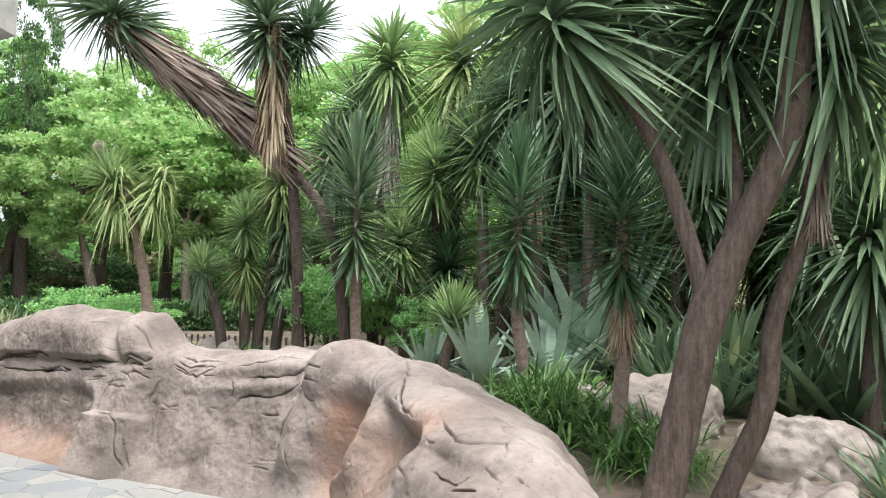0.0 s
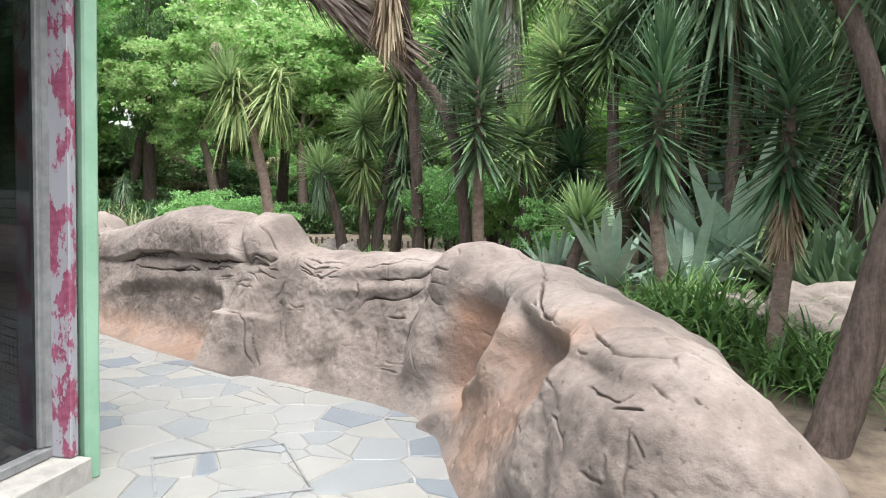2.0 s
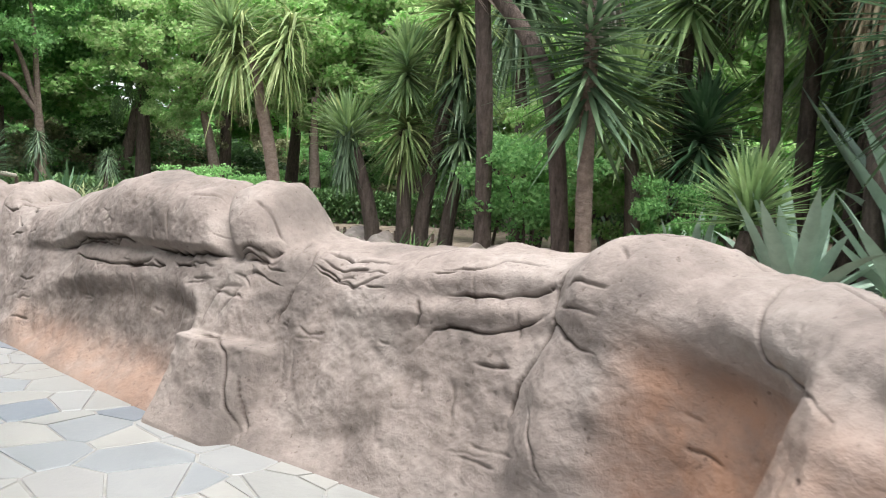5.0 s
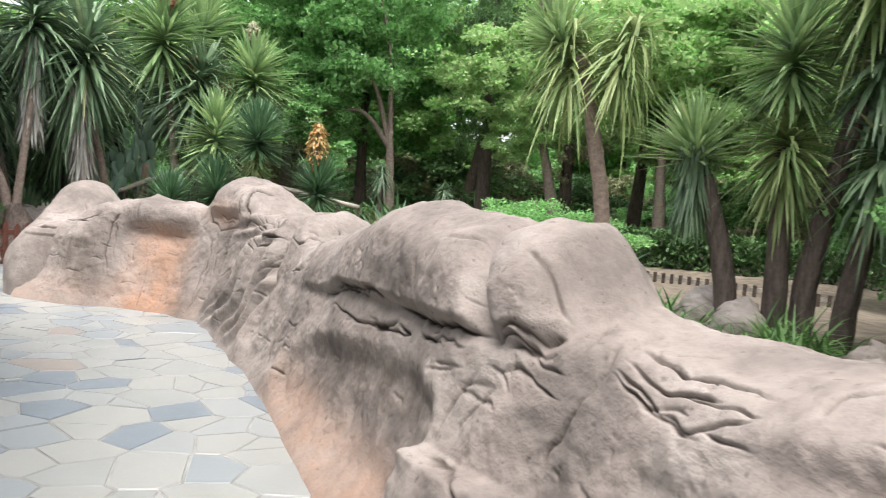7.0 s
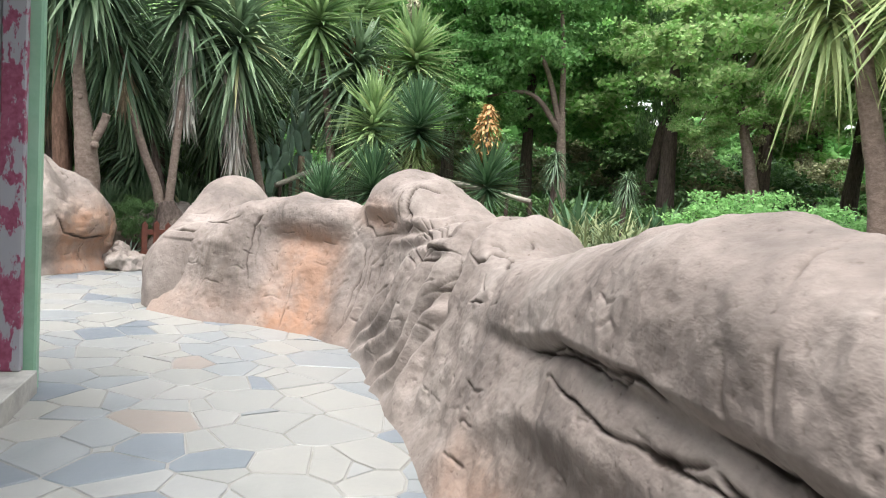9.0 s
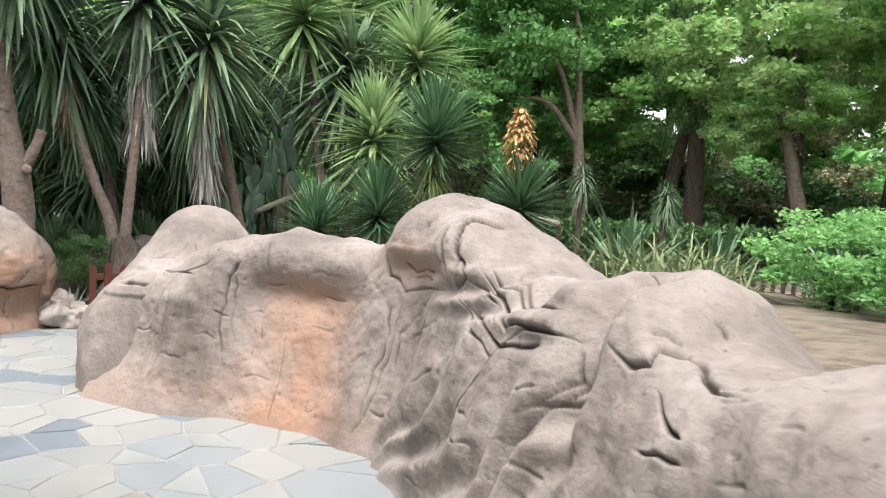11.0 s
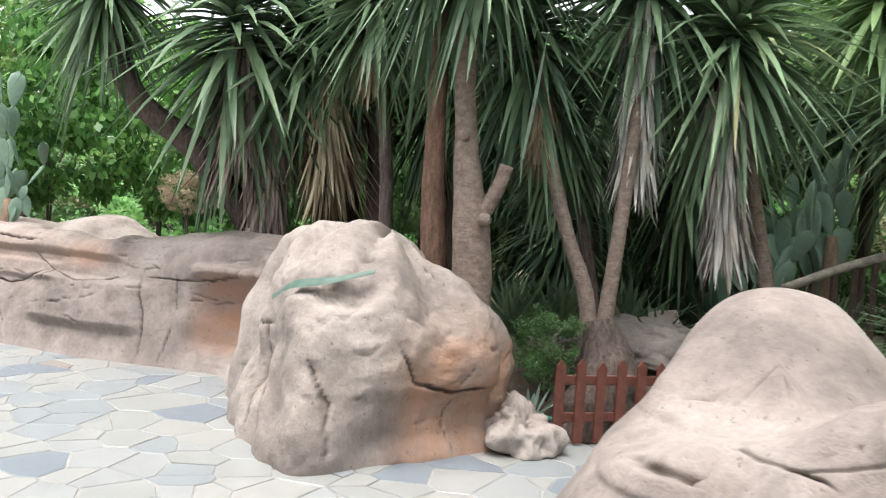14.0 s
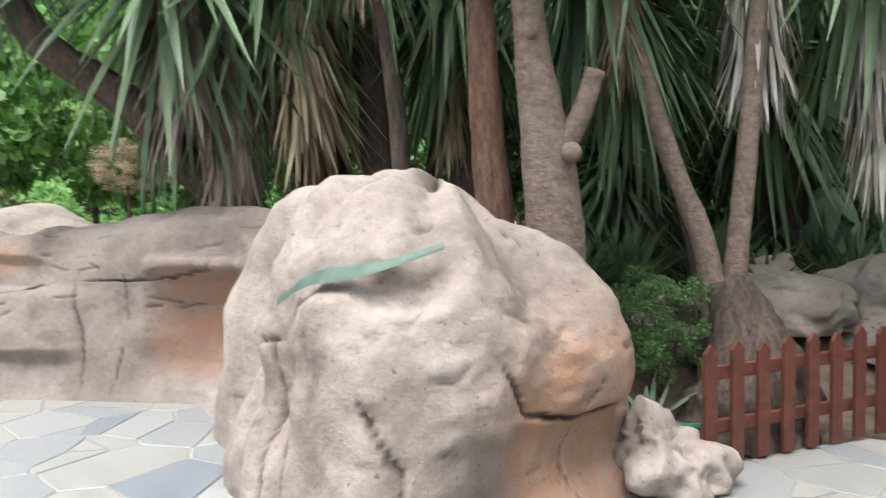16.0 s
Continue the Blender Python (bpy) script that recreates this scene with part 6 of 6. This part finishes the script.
bv, bf = blades(np.array([[0.2, 0.25, 2.1]]), np.array([[0.05, 0.12, 1.0]]), np.array([1.0]), np.array([0.09]), np.array([0.0]), 0.25)
part_of("young_leaf", mesh_from("young_leaf", bv, bf, AGAVE), root, "single blue-green leaf from the stub")
yucca([(-13.98, 8.85, -0.05), (-13.9, 8.8, 1.0), (-13.88, 8.74, 2.0), (-13.88, 8.72, 3.4)], [0.17, 0.12, 0.085, 0.06], [((-13.9, 8.7, 3.9), UP, 1.5, "mop", YUCCA, "crown")], "red fibrous yucca trunk", BARK_RED)
v, f = tube([(-13.7, 10.15, -0.05), (-13.65, 10.2, 0.25), (-13.72, 10.2, 0.55), (-13.8, 10.15, 0.85)], [0.42, 0.33, 0.22, 0.12], 16, rough=0.2)
tagged(new("stump", mesh_from("stump", v, f, BARK)), "swollen grey yucca foot with rough bark", "stump")


def cactus(base, levels, label, pad=0.3, seed=1, stem=0.9):
    """A woody stem with flat oval pads branching upwards."""
    root = empty("prickly_pear", base, label, "cactus", "prickly pears")
    r = np.random.default_rng(seed)
    v, f = tube([(0, 0, -0.05), (0.03, 0, stem * 0.5), (0, 0.03, stem)], [0.1, 0.085, 0.07], 9)
    part_of("stem", mesh_from("stem", v, f, CACTUS_BARK), root)
    a = np.arange(16) * 2 * np.pi / 16
    prof = np.linspace(-1, 1, 9)
    pv = []
    for t in prof:
        w = math.sqrt(max(1 - t * t, 0.0)) * (0.72 + 0.28 * t)
        pv += [(w * 0.27 * math.cos(q), w * 0.06 * math.sin(q), (t + 1) * 0.5) for q in a]
    me = mesh_from("pad", pv, [tuple(q) for q in grid_faces(9, 16, True)], CACTUS)
    tips = [(Vector((0, 0, stem * 0.45)), 0), (Vector((0.02, 0.02, stem * 0.75)), 1), (Vector((0, 0, stem)), 2)]
    for lvl in range(levels):
        nxt = []
        for at, q in tips:
            for k in range(2 if lvl < 1 else 1):
                d = Vector((r.normal(0, 0.3), r.normal(0, 0.3), 1.0)).normalized()
                sz = pad * r.uniform(0.75, 1.3)
                m = lean_to(at, d, sz) @ pose(0, 0, 0, 0, 0, r.uniform(0, 180))
                part_of("pad", me, root, "", m)
                nxt.append((at + d * sz * 0.93, k))
        tips = nxt
    return root


cactus((-15.1, 12.5, 0), 4, "prickly pear with upright blue-green pads", 0.42, 2, 0.8)
cactus((-14.85, 12.9, 0), 3, "prickly pear with a bare corky branch", 0.42, 4, 1.7)
cactus((-15.3, 12.1, 0), 4, "prickly pear with upright blue-green pads", 0.42, 6, 0.5)
cactus((-18.3, 4.0, 0), 4, "tall prickly pear on a corky brown stem", 0.38, 8, 1.5)
cactus((-18.35, 3.3, 0), 4, "tall prickly pear on a corky brown stem", 0.38, 9, 1.2)
cactus((-18.9, 3.6, 0), 4, "tall prickly pear behind the wall", 0.38, 10, 1.0)

agave((-13.6, 9.42), 0.32, 14, "small grey-green succulent beside the rough stone")
agave((-13.75, 9.62), 0.3, 12, "small grey-green succulent behind the gate stone")
for x, y, z in ((-12.2, 16.6, 1.9), (-11.2, 17.4, 1.6)):  # dry palm fronds before the wood
    yucca([(x, y, -0.05), (x, y, z * 0.5), (x + 0.05, y, z)], [0.06, 0.05, 0.04], [((x + 0.05, y, z), UP, 0.45, "droop", YUCCA, "crown")], "small palm with hanging green fronds", BARK)

# undergrowth in the shade
ur = np.random.default_rng(31)
for k in range(34):
    x, y = ur.uniform(-17.6, -14.6), ur.uniform(8.9, 13.6)
    tuft((x, y), ur.uniform(0.8, 1.5), "sword", YUCCA, "dark sword leaved undergrowth plant", "sword_plant", "undergrowth")
for k in range(22):
    x, y = ur.uniform(2.0, 6.0), ur.uniform(7.0, 11.0)
    tuft((x, y), ur.uniform(1.2, 2.2), "sword", YUCCA, "dark sword leaved undergrowth plant", "sword_plant", "undergrowth")

for k in range(42):  # thicket yuccas
    if k < 25:
        x, y = ur.uniform(-18.5, -14.8), ur.uniform(7.6, 15.0)
    else:
        x, y = ur.uniform(0.8, 5.5), ur.uniform(8.6, 11.5)
    h = ur.uniform(1.6, 4.2) if y > 9.6 else ur.uniform(3.2, 4.4)
    q = (x + ur.normal(0, 0.15), y + ur.normal(0, 0.15), h)
    if k < 25 and (k % 3 == 0 or (x > -15.9 and 9.2 < y < 12.6)):
        continue
    yucca([(x, y, -0.05), (x + ur.normal(0, 0.08), y, h * 0.5), q], [0.08, 0.065, 0.05],
          [(q, (ur.normal(0, 0.25), ur.normal(0, 0.25), 1), ur.uniform(1.3, 1.9), "mop" if k % 3 else "head", YUCCA if k % 2 or k < 25 else YUCCA_BRIGHT, "crown"),
           ((q[0], q[1], h - 0.45), UP, ur.uniform(0.6, 0.8), "skirt", DEAD if k % 2 else YUCCA, "lower_leaves")], "shaded yucca in the dense thicket", BARK, "thicket yuccas")

# red picket fence across the gap
fence = empty("picket_fence", (-13.2, 9.66, 0), "low red-brown picket fence closing the gap between the rocks", "fence")
fd = Vector((-0.16, 1.13, 0)).normalized()
fa = math.degrees(math.atan2(fd.y, fd.x))
for zz in (0.2, 0.47):
    part("rail", box_bm((2.1, 0.025, 0.07), pose(*(fd * 1.02 + Vector((-0.03, 0, zz))), 0, 0, fa), 0.006), WOOD_RED, fence)
for k in range(13):
    q = fd * (0.165 * k)
    bm = bmesh.new()
    w, t, h = 0.036, 0.011, 0.62 + 0.012 * math.sin(k * 2.3)
    prof = [(-w, 0.02), (w, 0.02), (w, h - 0.045), (0, h), (-w, h - 0.045)]
    fr, bk = [bm.verts.new((x, -t, z)) for x, z in prof], [bm.verts.new((x, t, z)) for x, z in prof]
    bm.faces.new(fr)
    bm.faces.new(bk[::-1])
    for i in range(5):
        bm.faces.new((fr[i], fr[i - 1], bk[i - 1], bk[i]))
    bmesh.ops.recalc_face_normals(bm, faces=bm.faces[:])
    bm.transform(pose(q.x, q.y, 0, 0, 0, fa))
    part("picket", bm, WOOD_RED, fence)

# curved bridge rail behind the far end
rail = empty("bridge_railing", (-14.5, 12.9, 0), "weathered curved wooden railing on dark balusters", "railing")
o = Vector((-14.5, 12.9, 0))
line = smooth_line([(-14.86, 12.43, 1.15), (-14.48, 13.0, 1.47), (-14.11, 13.47, 1.62), (-13.65, 13.96, 1.6), (-12.9, 14.6, 1.45), (-11.6, 15.4, 1.2)], 40)
v, f = tube([Vector(q) - o for q in line[::3]], [0.045, 0.045], 8, n=50, rough=0.03)
part_of("handrail", mesh_from("handrail", v, f, WOOD_GREY), rail)
for q in line[1::2]:
    part("baluster", box_bm((0.05, 0.05, q[2]), Matrix.Translation((q[0] - o.x, q[1] - o.y, q[2] / 2)), 0.005), WOOD_DARK, rail)

# low dark lattice fence along the path under the hedge
low = empty("bed_fence", (-8, 16.6, 0), "low dark wooden fence below the hedge", "fence")
for k in range(60):
    x = -3.5 - k * 0.14
    y = 15.9 + 0.02 * k
    part("slat", box_bm((0.05, 0.02, 0.62), Matrix.Translation((x + 8, y - 16.6, 0.31)), 0), WOOD_DARK, low)
for zz in (0.15, 0.55):
    part("rail", box_bm((8.6, 0.03, 0.06), Matrix.Translation((-7.7 + 8, 16.5 - 16.6 + 0.05, zz)) @ Matrix.Rotation(-0.14, 4, "Z"), 0), WOOD_GREY, low)

# cut leaf lying on the block, hose on the ground
def on_block(q):
    near = BLOCK[np.argmin(((BLOCK - np.array(q)) ** 2).sum(axis=1))]
    away = near - np.array([-13.7, 8.4, 0.6])
    return near + away / np.linalg.norm(away) * 0.07


lq = [on_block(q) for q in ((-13.27, 7.66, 0.92), (-13.16, 7.86, 0.97), (-13.05, 8.06, 1.03), (-12.95, 8.28, 1.1))]
lc = smooth_line(lq, 9)
ls = np.array([0.6, -0.35, -0.6]) * 0.04
lv = np.concatenate([np.stack([c_ - ls * w_, c_ + np.array([0, 0, 0.03 - 0.02 * w_]), c_ + ls * w_]) for c_, w_ in zip(lc, (0.3, 0.8, 1.0, 1.1, 1.1, 1.0, 0.8, 0.5, 0.1))])
v, f = lv, [q for k in range(8) for q in ((3 * k, 3 * k + 1, 3 * k + 4, 3 * k + 3), (3 * k + 1, 3 * k + 2, 3 * k + 5, 3 * k + 4))]
tagged(new("fallen_leaf", mesh_from("fallen_leaf", v, f, LEAF_CUT)), "cut green agave leaf lying on the rock block", "leaf")
v, f = tube([(-13.75, 9.4, 0.12), (-13.65, 9.55, 0.16), (-13.55, 9.75, 0.1), (-13.7, 10.2, 0.05)], [0.018, 0.018], 8, rough=0)
tagged(new("garden_hose", mesh_from("garden_hose", v, f, HOSE)), "dark green garden hose on the soil", "hose")

# ---------------------------------------------------------------- hedge, trees and woods
hedge = empty("hedge", (-8, 20, 0), "clipped dark green hedge along the far path", "hedge", kind="stuff")
hr = np.random.default_rng(4)
hl = smooth_line([(-19, 15.0, 0), (-13.24, 17.6, 0), (-9.66, 20.0, 0), (-6.4, 21.3, 0), (0, 22, 0)], 400)
n = 26000
idx = hr.integers(0, 399, n)
o = hl[idx] + np.stack([hr.uniform(-0.4, 0.4, n), hr.uniform(-0.4, 0.4, n), 1.22 * hr.uniform(0.02, 1, n) ** 0.6], axis=1)
d = hr.normal(0, 1, (n, 3))
v, f = blades(o - np.array([-8, 20, 0]), d, np.full(n, 0.11), np.full(n, 0.06), np.zeros(n), 0.2, (0.4, 1.0, 0.1))
part_of("foliage", mesh_from("hedge_leaves", v, f, TREE_DARK, False), hedge)

L, M_, K, DRY = TREE_LIGHT, TREE_MID, TREE_DARK, TREE_DRY
tree((-10.4, 21.2, 0), (-11.2, 20.8, 4.0), 0.14, [((-11.5, 20.4, 4.6), (2.0, 2.0, 1.6), "airy", L), ((-10.0, 20.8, 5.6), (2.4, 2.2, 2.0), "airy", L), ((-11.6, 20.3, 3.0), (0.8, 0.8, 0.7), "airy", L), ((-10.5, 20.5, 3.5), (1.0, 1.0, 0.8), "airy", L)],
     "light green broadleaf tree with a leaning trunk", BARK_PALE, mids=[(-10.8, 21.0, 2.2)])
tree((-8.4, 22.3, 0), (-8.5, 22.1, 3.6), 0.15, [((-8.4, 22.2, 5.2), (2.4, 2.2, 2.0), "airy", L), ((-7.2, 22.8, 4.3), (2.0, 2.0, 1.6), "airy", L), ((-6.0, 22.6, 6.0), (2.4, 2.2, 2.2), "airy", L)], "bright green tree behind the hedge", BARK_PALE)
tree((-13.9, 18.9, 0), (-13.95, 18.7, 3.1), 0.15, [((-14.9, 17.8, 4.9), (1.9, 1.8, 1.7), "airy", M_), ((-15.2, 17.4, 3.3), (1.3, 1.2, 1.1), "airy", M_), ((-14.2, 18.2, 6.4), (2.2, 2.2, 1.8), "airy", M_)], "glossy green broadleaf tree with forked trunk", BARK_PALE)
tree((-16.8, 18.0, 0), (-16.8, 18.0, 3.5), 0.18, [((-16.9, 17.6, 4.6), (2.4, 2.0, 2.0), "dense", M_), ((-16.5, 17.8, 7.0), (2.6, 2.2, 2.0), "dense", M_)], "dense green tree behind the hedge")
tree((-13.0, 21.5, 0), (-13.1, 21.5, 5.0), 0.2, [((-13.2, 21.4, 5.2), (1.1, 1.1, 2.8), "wisp", K), ((-13.2, 21.3, 8.2), (1.3, 1.3, 2.6), "wisp", K)], "slender dark conifer behind the hedge")
tree((-12.5, 25.0, 0), (-12.5, 25.0, 5.0), 0.2, [((-12.3, 24.5, 4.5), (1.5, 1.4, 1.9), "wisp", DRY), ((-12.7, 24.5, 7.3), (2.2, 2.0, 1.7), "airy", L)], "dry grey-green tree behind the hedge")
yucca([(-5.3, 12.95, -0.05), (-5.4, 12.95, 1.4), (-5.6, 12.8, 2.6), (-5.75, 12.76, 3.2)], [0.11, 0.09, 0.08, 0.07],
      [((-6.0, 12.7, 3.4), (-0.3, 0, 1), 1.0, "tuft", YUCCA_BRIGHT, "crown"), ((-5.3, 12.95, 3.25), (0.25, 0.1, 1.0), 0.9, "droop", YUCCA_YELLOW, "crown"), ((-5.9, 12.76, 3.2), UP, 0.85, "droop", YUCCA_YELLOW, "crown")],
      "yucca whose head droops with yellowing leaves", BARK_PALE)
spike((-6.2, 12.65, 3.8), 0.22, 0.06, FLOWER_WHITE, "cream yucca flower head", 0.3)

wr = np.random.default_rng(77)
kinds = [("airy", L), ("airy", M_), ("airy", L), ("dense", M_), ("fine", M_), ("airy", L), ("wisp", DRY)]


def wood(x, y, h, spread, pick, low_=0.35):
    kd, mt = kinds[pick]
    cr = [((x + wr.normal(0, 0.25) * spread, y + wr.normal(0, 0.25) * spread, h * q), (spread * wr.uniform(0.8, 1.1), spread * wr.uniform(0.8, 1.1), h * 0.2 * wr.uniform(0.9, 1.2)), kd, mt) for q in (low_ + 0.1, 0.62, 0.82)]
    tree((x, y, 0), (x + wr.normal(0, 0.3), y, h * 0.5), 0.05 + h * 0.014, cr, {"airy": "leafy green woodland tree", "dense": "dense dark green woodland tree", "fine": "fine leaved woodland tree", "wisp": "dry grey-green woodland tree"}[kd], BARK, limbs=2, group="woodland trees")


# bright rank behind the drooping yucca, seen past the pavilion's corner
for x, y, h, sp, pk in [
        (-9.0, 24.0, 8.5, 2.6, 0), (-6.2, 25.0, 9.0, 2.8, 5), (-3.8, 24.0, 9.0, 2.6, 0), (-15.0, 23.0, 9.5, 2.4, 2), (-17.5, 21.5, 9.5, 2.6, 1), (-11.0, 26.5, 11, 3.0, 2),
        (-1.2, 22.5, 9, 2.8, 5), (1.6, 21.0, 9, 2.8, 0), (4.5, 20.0, 9, 3.0, 5), (-19.8, 18.5, 10, 2.8, 1), (-19.0, 14.8, 8.5, 2.4, 2),
        (7.5, 18.0, 9, 3.0, 2), (9.5, 14.5, 9, 3.0, 3), (10.0, 10.0, 9, 3.0, 2), (9.5, 5.5, 8, 2.8, 3),
        (3.5, 14.0, 7, 2.3, 5), (0.6, 15.0, 7.5, 2.4, 0), (-1.6, 16.5, 7, 2.2, 5), (6.0, 12.0, 7.5, 2.5, 3), (7.0, 8.5, 7, 2.3, 3), (5.2, 9.8, 6, 2.0, 2)]:
    wood(x, y, h, sp, pk)
for k in range(46):  # deeper wood
    a = radians(-20 + 215 * k / 45)
    rad = wr.uniform(28, 40)
    wood(-6 + rad * math.cos(a), 6 + rad * math.sin(a), wr.uniform(8, 11.5), wr.uniform(3.2, 4.2), [1, 2, 0, 2, 4, 5][int(wr.integers(0, 6))], 0.2)
for k in range(70):  # dark understorey
    a = radians(-15 + 205 * k / 69)
    rad = wr.uniform(19, 27)
    x, y = -6 + rad * math.cos(a), 6 + rad * math.sin(a)
    shrub((x, y, 1.2), (2.2, 2.2, 1.7), "bush", (K, M_, DRY)[k % 3], "dark woodland undergrowth shrub", "woodland undergrowth")

# bamboo and planting left of the far wall
for x, y, z, sx, sz, m in [(-20.5, 5.4, 2.6, 1.9, 2.4, BAMBOO), (-20.2, 7.2, 2.2, 1.6, 2.1, BAMBOO), (-21.0, 3.6, 2.8, 2.0, 2.6, BAMBOO), (-21.5, 8.6, 2.6, 2.0, 2.4, BAMBOO),
                           (-20.0, 9.8, 2.0, 1.6, 2.0, K), (-19.6, 11.5, 2.2, 1.8, 2.2, K), (-18.6, 13.0, 2.2, 1.7, 2.2, K), (-18.0, 10.5, 1.6, 1.3, 1.6, K),
                           (-21.0, 1.4, 2.6, 2.0, 2.6, M_), (-19.2, 8.3, 1.2, 0.9, 1.2, K), (-17.5, 12.2, 1.6, 1.2, 1.5, K)]:
    shrub((x, y, z), (sx, sx, sz), "bush", m, "tall bright bamboo thicket" if m is BAMBOO else "dark leafy thicket behind the rocks", "thickets", "thicket")
shrub((-19.1, 6.1, 1.35), (0.55, 0.45, 0.45), "fine", DEAD, "rust brown withered bush by the bamboo", name="withered_bush")

far = empty("far_woods", (-6, 6, 0), "distant wall of mixed green woodland", "woods", kind="stuff")
n = 30000
az = np.radians(wr.uniform(-60, 260, n))
rad = wr.uniform(42, 52, n)
o = np.stack([rad * np.cos(az), rad * np.sin(az), 8.5 * wr.uniform(0, 1, n) ** 0.9 * (0.75 + 0.25 * np.sin(az * 23))], axis=1)
v, f = blades(o, wr.normal(0, 1, (n, 3)), np.full(n, 1.3), np.full(n, 0.9), np.zeros(n), 0.2, (0.4, 1.0, 0.1))
part_of("foliage", mesh_from("far_leaves", v, f, TREE_MID, False), far)
